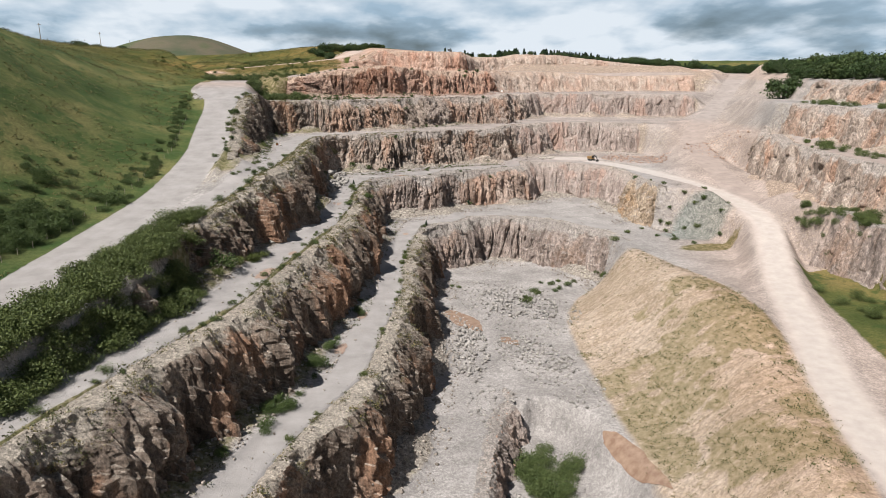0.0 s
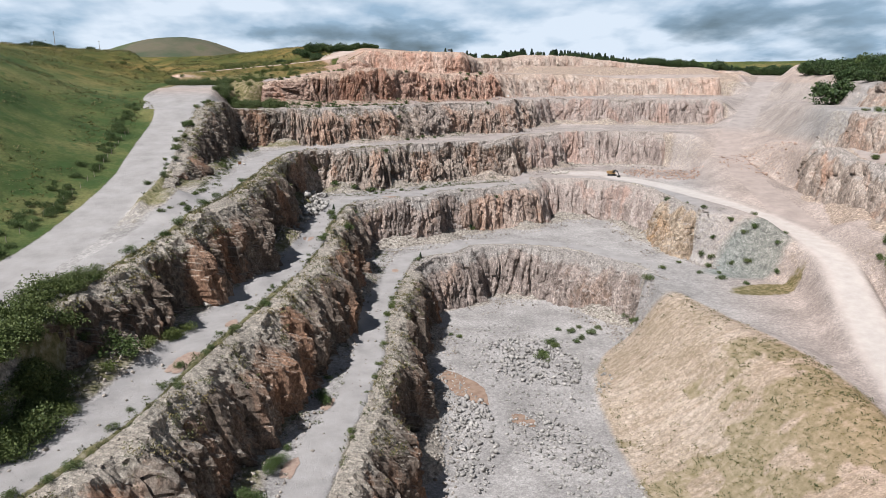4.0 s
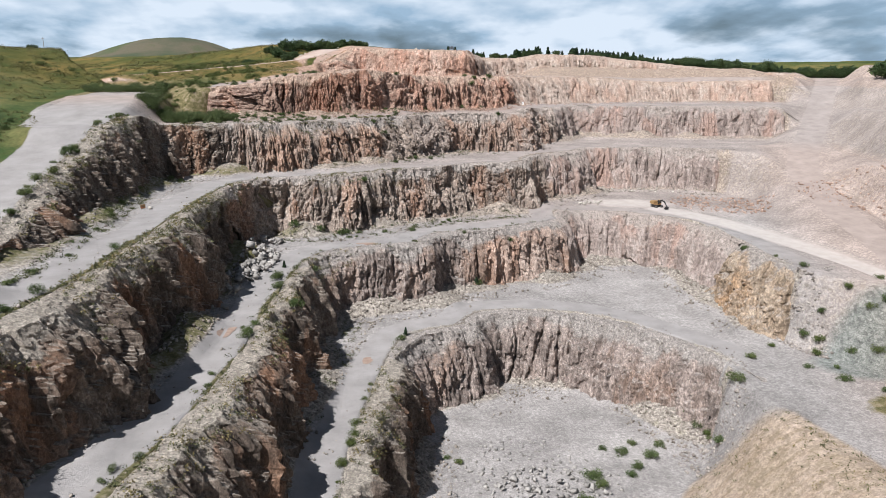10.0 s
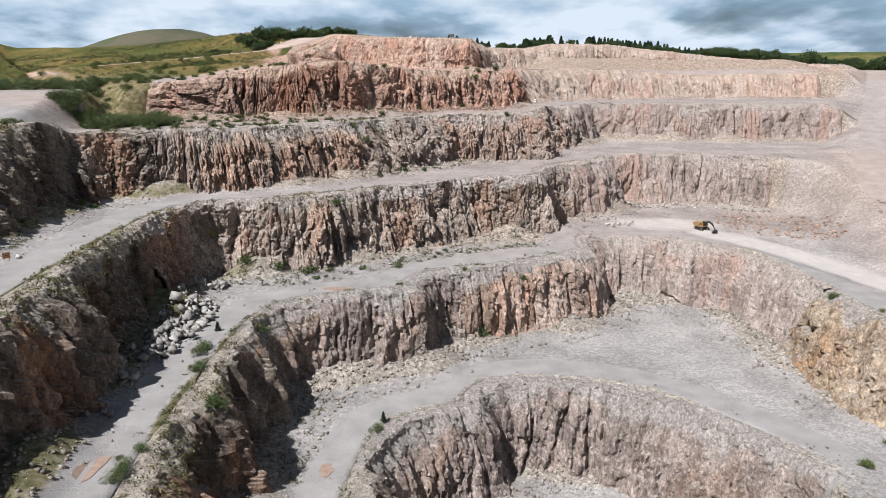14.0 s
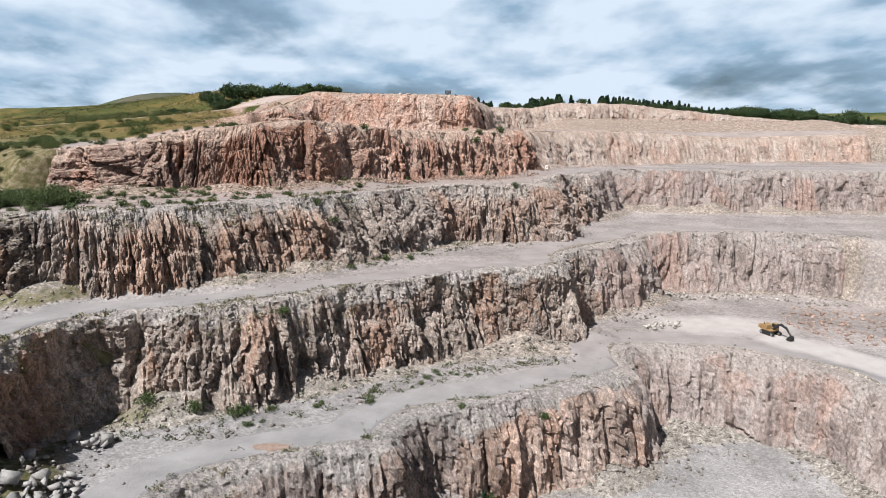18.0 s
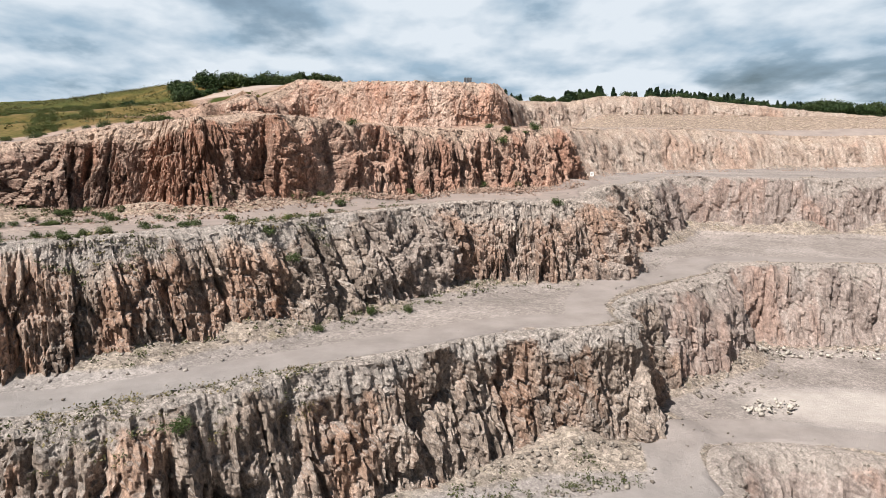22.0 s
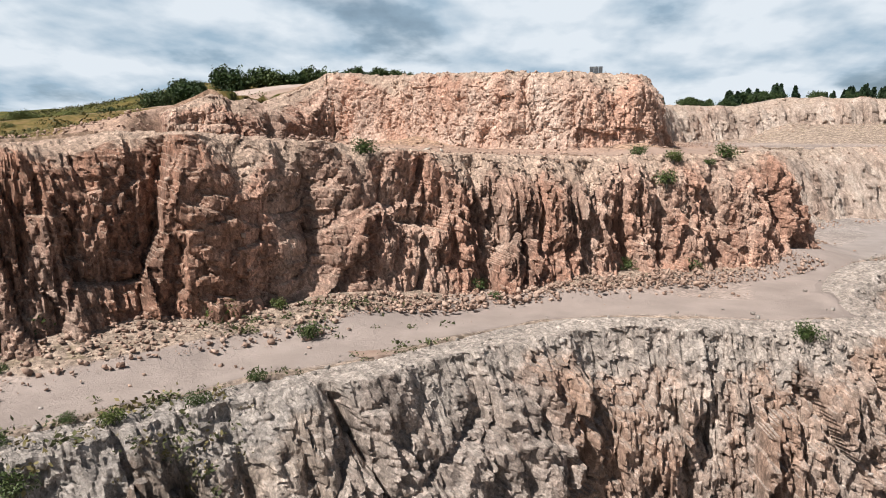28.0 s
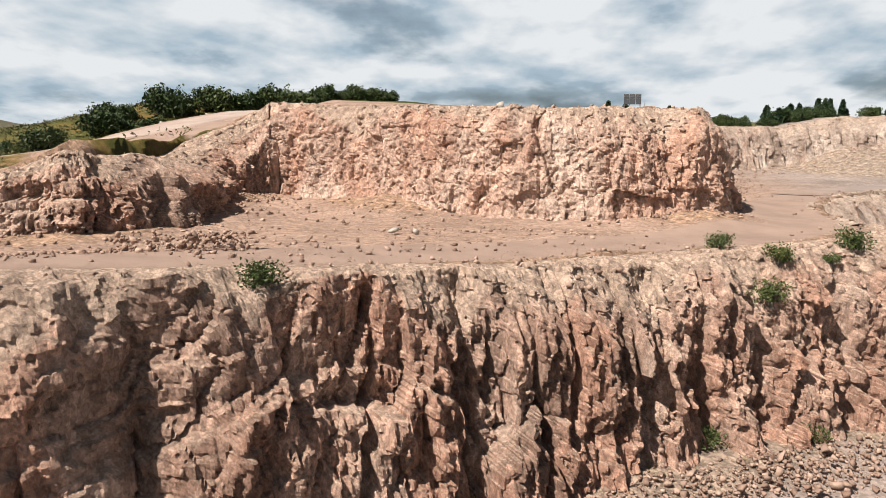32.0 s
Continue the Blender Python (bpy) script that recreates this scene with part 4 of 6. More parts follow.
def stones_mesh(name, at, size, material, seed=1, sink=0.25):
    """Many angular stones in one mesh; at: n x 3, size: n."""
    r = np.random.default_rng(seed)
    n = len(at)
    v = BLOCK_V[None] * (1 + r.uniform(-0.45, 0.3, (n, 8, 1))) + r.uniform(-0.16, 0.16, (n, 8, 3))
    v = v * r.uniform(0.55, 1.25, (n, 1, 3)) * np.array((1, 1, 0.8))
    a, b = r.uniform(0, 6.28, n), r.uniform(-0.6, 0.6, n)
    ca, sa, cb, sb = np.cos(a), np.sin(a), np.cos(b), np.sin(b)
    x, y, z = v[..., 0], v[..., 1], v[..., 2]
    x, z = x * cb[:, None] - z * sb[:, None], x * sb[:, None] + z * cb[:, None]
    x, y = x * ca[:, None] - y * sa[:, None], x * sa[:, None] + y * ca[:, None]
    v = np.stack((x, y, z), axis=-1) * (size[:, None, None] / 2)
    v = v + at[:, None, :] + np.array((0, 0, 1)) * (size * (0.5 - sink))[:, None, None] * 0.7
    f = (BLOCK_F[None] + 8 * np.arange(n)[:, None, None]).reshape(-1, 4)
    me = bpy.data.meshes.new(name)
    me.vertices.add(n * 8)
    me.vertices.foreach_set("co", v.reshape(-1).astype(np.float32))
    me.loops.add(f.size)
    me.loops.foreach_set("vertex_index", f.reshape(-1).astype(np.int32))
    me.polygons.add(len(f))
    me.polygons.foreach_set("loop_start", np.arange(0, f.size, 4, dtype=np.int32))
    me.materials.append(material)
    me.update(calc_edges=True)
    return me


def face_band(k, x0, y0, x1, y1, lo, hi, n, seed, gather=1.0):
    """Random places along a stretch of a face line, between two offsets (pit side negative)."""
    r = np.random.default_rng(seed)
    line = FACE_LINES[k]
    i0, i1 = face_at(k, x0, y0) / LINE_STEP, face_at(k, x1, y1) / LINE_STEP
    i = r.uniform(i0, i1, n)
    idx = np.arange(len(line))
    p = np.stack([np.interp(i, idx, line[:, c]) for c in (0, 1)], axis=1)
    t = np.stack([np.interp(i + 0.9, idx, line[:, c]) - np.interp(i - 0.9, idx, line[:, c]) for c in (0, 1)], axis=1)
    t /= np.maximum(np.hypot(t[:, 0], t[:, 1]), 1e-6)[:, None]
    off = hi - (hi - lo) * r.random(n) ** gather
    return p + np.stack((-t[:, 1], t[:, 0]), axis=1) * off[:, None], off


def rubble(name, label, spots, smallest, largest, material, seed, lift=0.0):
    r = np.random.default_rng(seed)
    size = smallest + (largest - smallest) * r.random(len(spots)) ** 3.2
    at = np.column_stack((spots, zat(spots[:, 0], spots[:, 1]) + lift))
    ob = new(name, stones_mesh(name, at, size, material, seed))
    return tagged(ob, label, "rubble", kind="stuff")


def keep_off_lanes(spots):
    keep = np.ones(len(spots), bool)
    for pts, w, s in LANES:
        keep &= to_line(spots[:, 0], spots[:, 1], pts)[0] > w + 0.5
    keep &= ground(spots[:, 0], spots[:, 1], relief=False)[2] < np.random.default_rng(3).uniform(0.2, 0.85, len(spots))
    return spots[keep]


ENDS = (((-12, 62), (79, 203)), ((-34, 58), (98, 225)), ((-36, 98), (136, 311)), ((-30, 164), (184, 350)), ((-22, 291), (200, 388)), ((5, 324), (220, 414)))
for k, mat, dense in ((0, STONE_GREY, 4600), (1, STONE_GREY, 5000), (2, STONE_GREY, 5200), (3, STONE_WARM, 4600), (4, STONE_PINK, 3800), (5, STONE_PINK, 2300)):
    (xa, ya), (xb, yb) = ENDS[k]
    toe, _ = face_band(k, xa, ya, xb, yb, -9.0, -1.2, int(dense * 1.5), 50 + k, 1.7)
    toe = toe[vnoise(toe[:, 0] / 9, toe[:, 1] / 9, seed=40 + k) + 0.5 * vnoise(toe[:, 0] / 2.5, toe[:, 1] / 2.5, seed=43) > -0.35]
    rubble("toe_rubble", "loose broken stones along the foot of a quarry face", keep_off_lanes(toe), 0.07, 0.85 if k < 3 else 0.55, mat, 70 + k)
    top, _ = face_band(k, xa, ya, xb, yb, 4.6 + BROWS[k], 8.0 + BROWS[k], int(dense * 0.5), 90 + k, 0.6)
    rubble("crest_rubble", "loose broken stones along the crest of a quarry face", keep_off_lanes(top), 0.10, 0.5, mat, 110 + k)
# stones caught on ledges and on the crumbled crests
for i, (k, step, pts, loose, mat) in enumerate(FACE_SHEETS):
    r = np.random.default_rng(800 + i)
    up = np.cross(np.diff(pts[:-1], axis=1), np.diff(pts[:, :-1], axis=0))
    flat = np.abs(up[..., 2]) / np.maximum(np.linalg.norm(up, axis=2), 1e-9)
    odds = (loose[:-1, :-1] > 0.45) * 0.6 + (flat > 0.6) * 0.4
    odds[-4 if step < 0.35 else -2:] = 0
    odds[:3] = 0
    spots = np.argwhere(r.random(odds.shape) < odds * min(0.3, 1.6 * step * step))
    if len(spots):
        at = pts[spots[:, 0], spots[:, 1]]
        name = "ledge_stones"
        ob = new(name, stones_mesh(name, at, 0.12 + 0.5 * r.random(len(at)) ** 3, STONE_PINK if k > 3 else STONE_WARM if k == 3 else STONE_GREY, 820 + i, 0.35))
        tagged(ob, "small loose stones on the ledges and crest of a quarry face", "rubble", kind="stuff")

STONE_MESHES = {m.name: [stones_mesh("stone", np.zeros((1, 3)), np.ones(1), m, 300 + i, 0.5) for i in range(7)] for m in (STONE_GREY, STONE_PINK, STONE_PALE, STONE_LIGHT)}


def stone_pile(name, label, category, spots, smallest, largest, material, heights=0.0, seed=1):
    """A pile whose stones are parts of it."""
    r = np.random.default_rng(seed)
    base = new(name)
    c = spots.mean(axis=0)
    base.location = (c[0], c[1], float(zat(c[0], c[1])[0]))
    tagged(base, label, category)
    z = zat(spots[:, 0], spots[:, 1])
    for (x, y), g in zip(spots, z):
        size = smallest + (largest - smallest) * r.random() ** 2.2
        up = size * 0.22 + r.random() * heights
        ob = new("stone", STONE_MESHES[material.name][r.integers(7)])
        ob.parent = base
        ob.matrix_basis = Matrix.Translation((x - c[0], y - c[1], g + up - base.location.z)) @ Euler((r.uniform(-0.6, 0.6), r.uniform(-0.6, 0.6), r.uniform(0, 6.28))).to_matrix().to_4x4() @ Matrix.Diagonal((size, size * r.uniform(0.7, 1.1), size * r.uniform(0.6, 1.0), 1))
    return base


def blob_spots(cx, cy, rx, ry, turn, n, seed):
    r = np.random.default_rng(seed)
    a, d = r.uniform(0, 6.283, n), np.sqrt(r.random(n))
    u, v = d * np.cos(a) * rx, d * np.sin(a) * ry
    c, s = math.cos(radians(turn)), math.sin(radians(turn))
    return np.stack((cx + u * c - v * s, cy + u * s + v * c), axis=1)


band = np.vstack((blob_spots(-6.5, 234, 2.6, 13, -6, 190, 5), face_band(2, -13, 204, -8, 256, -5.5, -1.2, 110, 4, 1.4)[0]))
stone_pile("boulder_pile", "pile of pale grey fallen boulders at a bench corner", "boulders", band, 0.45, 2.3, STONE_LIGHT, 0.7, 11)
band, _ = face_band(4, 27, 320, 56, 337, -5.5, -2.2, 290, 6)
stone_pile("rubble_pile", "long low pile of pinkish broken stones beside the bench track", "rubble", band, 0.22, 0.8, STONE_PINK, 0.5, 12)
stone_pile("rubble_pile", "small heap of pale quarried boulders", "rubble", blob_spots(84, 296, 4.5, 2.2, 10, 60, 7), 0.35, 1.2, STONE_PALE, 0.6, 13)
band, _ = face_band(2, 92, 320, 126, 318, -6.5, -3.5, 130, 8)
stone_pile("rubble_pile", "row of pale quarried stones below a pink face", "rubble", band, 0.3, 1.1, STONE_PALE, 0.5, 14)
stone_pile("rubble_pile", "heap of angular pale grey boulders on the pit floor", "rubble", blob_spots(46, 186, 11, 15, 20, 300, 9), 0.5, 1.7, STONE_LIGHT, 0.3, 15)
stone_pile("rubble_pile", "heap of pale grey boulders beside the red puddle", "rubble", blob_spots(26, 152, 4.5, 18, -8, 280, 10), 0.35, 1.4, STONE_LIGHT, 0.3, 16)
stone_pile("rubble_pile", "spread of pale broken stones on the pit floor", "rubble", blob_spots(42, 150, 6, 14, 25, 260, 11), 0.3, 1.2, STONE_LIGHT, 0.2, 17)
stone_pile("rubble_pile", "heap of reddish blasted stones on the high bench", "rubble", blob_spots(19, 332, 4, 1.8, 15, 170, 12), 0.2, 0.7, STONE_PINK, 0.9, 18)
rubble("pit_rubble", "scattered grey stones over the pit floor", np.vstack((blob_spots(45, 185, 16, 26, 10, 1300, 31), blob_spots(24, 160, 5, 22, -6, 600, 32), blob_spots(42, 142, 8, 22, 15, 900, 33), blob_spots(30, 112, 9, 22, 10, 900, 34))), 0.2, 1.0, STONE_LIGHT, 35)
rubble("slope_rubble", "loose stones where a rock face runs out into a slope", np.vstack((blob_spots(101, 216, 3.0, 9, 12, 700, 48), blob_spots(78.5, 203, 3.0, 8, 0, 600, 49), blob_spots(74, 196, 4, 7, 20, 300, 50))), 0.15, 0.9, STONE_WARM, 51)
rubble("ramp_rubble", "reddish loose stones on the slope beside the ramp", np.vstack((blob_spots(124, 292, 14, 16, 30, 900, 36), blob_spots(150, 272, 10, 14, 30, 350, 37))), 0.2, 1.1, STONE_PINK, 38)
rubble("bench_gravel", "small stones scattered over the high bench", np.vstack((blob_spots(30, 338, 20, 10, 15, 700, 41), blob_spots(9, 326, 9, 6, 30, 600, 42), blob_spots(-4, 331, 11, 7, 10, 1600, 43))), 0.08, 0.5, STONE_PINK, 44)

spots = np.vstack((face_band(4, 24, 318, 68, 344, -4.6, -1.6, 2000, 45, 1.0)[0], face_band(4, -8, 305, 24, 318, -6.0, -1.6, 1000, 47, 1.3)[0]))
rubble("talus_rubble", "pinkish broken stones heaped along the foot of a high face", spots, 0.09, 0.5, STONE_PINK, 46, 0.1)
# pale boulders along the top track
row = np.linspace(0, 5, 34)
row = np.column_stack((np.interp(row, range(6), (-22, -16, -9.5, -6, -2, 5)), np.interp(row, range(6), (368, 372, 376, 384, 394, 402)))) + rng.uniform(-0.6, 0.6, (34, 2))
for i, ((x, y), g) in enumerate(zip(row.tolist(), zat(row[:, 0], row[:, 1]).tolist())):
    size = rng.uniform(0.6, 1.35)
    ob = new("boulder", STONE_MESHES[STONE_PALE.name][i % 7])
    ob.matrix_basis = Matrix.Translation((x, y, g + size * 0.2)) @ Euler((rng.uniform(-0.3, 0.3), 0, rng.uniform(0, 6.28))).to_matrix().to_4x4() @ Matrix.Diagonal((size * 1.2, size, size * 0.8, 1))
    tagged(ob, "pale weathered boulder edging the top track", "boulder", "boulders along the top track")
for x, y, size in ((-24.5, 226, 1.0), (-19, 148, 1.3), (-20.5, 150, 0.9), (36, 371, 1.4), (38, 372, 1.0), (33, 372.5, 0.8), (62, 346, 0.9), (29, 344, 1.1), (30.5, 344.5, 0.8)):
    ob = new("boulder", STONE_MESHES[STONE_PALE.name][int(size * 10) % 7])
    ob.matrix_basis = Matrix.Translation((x, y, float(zat(x, y)[0]) + size * 0.25)) @ Euler((0.1, 0.2, size * 9)).to_matrix().to_4x4() @ Matrix.Diagonal((size * 1.2, size, size * 0.9, 1))
    tagged(ob, "single pale boulder lying on a bench", "boulder")


# ---- plants ----
def leaf_material(name, dark, light, dry=None):
    mat, nt, bsdf = nodes_of(name)
    bsdf.inputs["Roughness"].default_value = 0.6
    bsdf.inputs["Specular IOR Level"].default_value = 0.25
    geo, info = nt.nodes.new("ShaderNodeNewGeometry"), nt.nodes.new("ShaderNodeObjectInfo")
    col = ramp(nt, geo.outputs["Random Per Island"], ((0.0, dark), (1.0, light)))
    tint = ramp(nt, info.outputs["Random"], ((0.0, (0.75, 0.85, 0.7)), (0.5, (1, 1, 1)), (1.0, (1.25, 1.12, 0.9))))
    col = mixc(nt, 1.0, col, tint, "MULTIPLY")
    if dry:
        col = mixc(nt, ramp(nt, tex(nt, coords(nt), 0.08, 3), ((0.42, (0, 0, 0)), (0.58, (1, 1, 1)))), col, dry)
    nt.links.new(col, bsdf.inputs["Base Color"])
    bsdf.inputs["Transmission Weight"].default_value = 0.0
    return mat


LEAF = leaf_material("bush_leaves", (0.032, 0.050, 0.014), (0.088, 0.112, 0.036))
LEAF_DARK = leaf_material("tree_leaves", (0.018, 0.034, 0.012), (0.055, 0.082, 0.026))
LEAF_FIR = leaf_material("fir_needles", (0.012, 0.028, 0.014), (0.036, 0.062, 0.030))
WEED = leaf_material("bench_weeds", (0.040, 0.048, 0.018), (0.112, 0.108, 0.046))
WEED_DRY = leaf_material("dry_weeds", (0.075, 0.068, 0.028), (0.17, 0.145, 0.070))
BARK, bark_nt, bark_b = nodes_of("bark")
bark_nt.links.new(ramp(bark_nt, tex(bark_nt, coords(bark_nt, (1, 1, 0.3)), 6, 5, 0.7), ((0.3, (0.04, 0.032, 0.025)), (0.7, (0.12, 0.10, 0.08)))), bark_b.inputs["Base Color"])
bark_b.inputs["Roughness"].default_value = 0.9


def leaves_mesh(name, centres, size, material, seed, droop=0.0):
    """Leaf-like quads, bent along the middle, at the given centres."""
    r = np.random.default_rng(seed)
    n = len(centres)
    a = r.normal(size=(n, 3))
    a /= np.linalg.norm(a, axis=1)[:, None]
    a[:, 2] -= droop
    b = np.cross(a, r.normal(size=(n, 3)))
    b /= np.linalg.norm(b, axis=1)[:, None]
    s = (size * r.uniform(0.6, 1.3, n))[:, None]
    c = np.asarray(centres)
    v = np.stack((c - a * s * 0.6, c + b * s * 0.32 + a * s * 0.05, c + a * s * 0.6, c - b * s * 0.32 + a * s * 0.05), axis=1)
    f = np.arange(4 * n).reshape(-1, 4)
    me = bpy.data.meshes.new(name)
    me.from_pydata(v.reshape(-1, 3).tolist(), [], f.tolist())
    me.materials.append(material)
    me.update()
    return me


def limbs_mesh(name, paths):
    """Tapered round limbs: lists of (x, y, z, radius)."""
    verts, faces = [], []
    for path in paths:
        base = len(verts)
        for x, y, z, rad in path:
            verts += [(x + rad * math.cos(i * 1.2566), y + rad * math.sin(i * 1.2566), z) for i in range(5)]
        for j in range(len(path) - 1):
            for i in range(5):
                faces.append((base + 5 * j + i, base + 5 * j + (i + 1) % 5, base + 5 * j + 5 + (i + 1) % 5, base + 5 * j + 5 + i))
        faces.append(tuple(base + 5 * (len(path) - 1) + i for i in range(5)))
    me = bpy.data.meshes.new(name)
    me.from_pydata(verts, [], faces)
    me.materials.append(BARK)
    me.update()
    return me


def plant(name, label, category, group, limbs, leaves, trunk="trunk", crown="crown"):
    base = new(name)
    for part_name, me in ((trunk, limbs), (crown, leaves)):
        ob = new(part_name, me)
        ob.parent = base
    return tagged(base, label, category, group)


def bush_proto(name, label, group, seed, h, wide, n, material, leaf):
    r = np.random.default_rng(seed)
    blobs = [(r.uniform(-0.42, 0.42) * wide, r.uniform(-0.42, 0.42) * wide, h * r.uniform(0.32, 0.68), r.uniform(0.26, 0.40) * h) for _ in range(8)]
    pts = []
    for i in range(n):
        bx, by, bz, br = blobs[i % 8]
        d = r.normal(size=3)
        d /= np.linalg.norm(d)
        rad = br * r.uniform(0.55, 1.08) * (1 + 0.25 * math.sin(5 * d[0] + 4 * d[2] + bx))
        pts.append((bx + d[0] * rad * wide / h, by + d[1] * rad * wide / h, max(0.05, bz + d[2] * rad)))
    limbs = [[(0, 0, -0.3, 0.06 * h), (b[0] * 0.4, b[1] * 0.4, b[2] * 0.5, 0.035 * h), (b[0], b[1], b[2], 0.012 * h)] for b in blobs[:5]]
    return plant(name, label, "bush" if "bush" in name else "tree", group, limbs_mesh("trunk", limbs), leaves_mesh("foliage", np.array(pts), leaf, material, seed), "trunk", "foliage")


def fir_proto(name, label, group, seed, h, n):
    r = np.random.default_rng(seed)
    pts = []
    for i in range(n):
        u = r.random() ** 0.8
        z = h * (0.12 + 0.88 * u)
        rad = 0.30 * h * (1 - u) ** 0.8 * (0.7 + 0.3 * math.sin(u * 40)) * r.uniform(0.35, 1.1) + 0.03
        a = r.uniform(0, 6.28)
        pts.append((rad * math.cos(a), rad * math.sin(a), z - 0.12 * rad))
    return plant(name, label, "tree", group, limbs_mesh("trunk", [[(0, 0, -0.4, 0.025 * h), (0, 0, h * 0.5, 0.016 * h), (0, 0, h * 0.95, 0.004 * h)]]), leaves_mesh("crown", np.array(pts), 0.055 * h + 0.1, LEAF_FIR, seed, 0.4))


CRESTS = np.vstack([pts[loose > 0.3][::4] for k, step, pts, loose, mat in FACE_SHEETS])


def seat(x, y, g):
    """Height of the ground or of the crumbled crest above it."""
    on = (np.abs(CRESTS[:, 0] - x) < 0.5) & (np.abs(CRESTS[:, 1] - y) < 0.5) & (np.abs(CRESTS[:, 2] - g) < 14)
    return max(g, float(np.median(CRESTS[on, 2]))) if on.any() else g


def sow(protos, spots, sizes, seed, sink=0.1):
    """Copies of prototypes at spots; the first use of each prototype is the prototype itself."""
    r = np.random.default_rng(seed)
    spots = np.array(spots, float)
    for (x, y), size, g in zip(spots.tolist(), sizes, zat(spots[:, 0], spots[:, 1]).tolist()):
        i = int(r.integers(len(protos)))
        proto, used = protos[i]
        ob = proto
        m = Matrix.Translation((x, y, seat(x, y, g) - sink)) @ Matrix.Rotation(r.uniform(0, 6.28), 4, "Z") @ Matrix.Diagonal((size * r.uniform(0.85, 1.2), size * r.uniform(0.85, 1.2), size * r.uniform(0.85, 1.1), 1))
        if used:
            ob = copy_thing(proto, Matrix())
        ob.matrix_basis = m
        protos[i] = (proto, True)


def thicket(name, label, protos, spots, sizes, seed, sink=0.2):
    """Overgrown ground: the leaves of many bushes in one mesh."""
    r = np.random.default_rng(seed)
    spots = np.array(spots, float)
    z = zat(spots[:, 0], spots[:, 1]) - sink
    parts = []
    for (x, y), g, size in zip(spots, z, sizes):
        v = protos[int(r.integers(len(protos)))]
        a = r.uniform(0, 6.28)
        k = size * r.uniform(0.85, 1.2, 3)
        px, py = v[:, 0] * k[0], v[:, 1] * k[1]
        parts.append(np.column_stack((x + px * math.cos(a) - py * math.sin(a), y + px * math.sin(a) + py * math.cos(a), g + v[:, 2] * k[2])))
    v = np.concatenate(parts)
    me = bpy.data.meshes.new(name)
    me.vertices.add(len(v))
    me.vertices.foreach_set("co", v.reshape(-1).astype(np.float32))
    me.loops.add(len(v))
    me.loops.foreach_set("vertex_index", np.arange(len(v), dtype=np.int32))
    me.polygons.add(len(v) // 4)
    me.polygons.foreach_set("loop_start", np.arange(0, len(v), 4, dtype=np.int32))
    me.materials.append(LEAF)
    me.update(calc_edges=True)
    return tagged(new(name, me), label, "bushes", kind="stuff")


SHRUB = "low green bush growing among broken stone"
small = [(bush_proto("bush", SHRUB, "bushes on the benches", 400 + i, 1.0, 1.15, 900, LEAF, 0.105), False) for i in range(4)]
hedge = []
for i in range(4):
    blob = bush_proto("bush", SHRUB, "", 420 + i, 1.0, 1.35, 1300, LEAF, 0.085)
    leaf = [o for o in blob.children if o.name.startswith("foliage")][0].data
    hedge.append(np.array([v.co for v in leaf.vertices]))
    for o in (*blob.children, blob):
        bpy.data.objects.remove(o)
firs = [(fir_proto("fir_tree", "dark green conifer on the quarry rim", "conifers on the rim", 440 + i, 1.0, 420), False) for i in range(4)]
broad = [(bush_proto("broadleaf_tree", "dark green broadleaf tree with a rounded crown", "broadleaf trees round the quarry", 460 + i, 1.0, 1.05, 2300, LEAF_DARK, 0.10), False) for i in range(4)]

SEEN_BUSHES = [(3, 210, 1.9), (4, 237, 1.4), (18, 245, 1.1), (43, 258, 1.7), (22, 226, 1.3), (40, 262, 0.9), (74, 218, 2.2), (77, 212, 1.9), (78, 208, 1.8), (79, 205, 1.5), (88, 209, 1.4), (102, 239, 1.3),
               (15, 267, 1.5), (9, 261, 1.4), (30, 296, 1.2), (35, 298, 1.2), (24, 290, 1.0), (-2, 260, 1.8), (4, 260, 1.7), (10, 261, 1.8), (27, 264, 1.0), (52, 263, 1.3), (62, 267, 1.1), (9, 306, 2.0),
               (19, 313, 1.6), (22, 315, 1.0), (25, 312, 1.2)]
MORE_BUSHES = [(51, 341, 1.2), (59, 318, 1.4), (21, 293, 1.3), (18, 294, 1.1), (26, 325, 1.4), (35, 326, 1.3), (37, 324, 0.8), (49, 334, 1.3), (53, 337, 1.6), (55, 336, 1.5), (54, 339, 1.4), (60, 343, 1.6), (58, 341, 0.9),
               (-25, 126, 3.2), (-28, 128, 2.6), (108, 212, 1.6), (112, 207, 1.8), (106, 206, 1.4), (104, 213, 1.2), (116, 214, 1.3), (101, 209, 1.5), (53, 196, 2.2), (50, 190, 1.4), (61, 203, 1.7), (58, 205, 1.3), (64, 206, 1.2)]
PIT_BUSHES = [(100, 219, 1.2), (101.5, 214, 1.5), (99, 224, 0.9), (103, 211, 1.7), (79, 206, 1.6), (80.5, 201, 1.9), (77, 198, 1.4), (62, 198, 1.7), (60, 196, 1.3), (66, 201, 1.9), (49, 187, 2.4), (54, 193, 1.6), (31, 203, 1.2), (29, 205, 0.9), (69, 205, 1.4), (95, 214, 1.1), (96, 204, 1.0), (99, 198, 1.6), (103, 193, 1.3), (101, 203, 0.9), (99, 231, 1.1), (109, 203, 1.6), (110, 208, 1.2), (105, 222, 1.3), (104, 230, 0.8), (115, 200, 1.2), (113, 196, 1.5), (118, 202, 1.0)]
for table in (SEEN_BUSHES, MORE_BUSHES, PIT_BUSHES):
    sow(small, [b[:2] for b in table], [b[2] for b in table], len(table), 0.15)
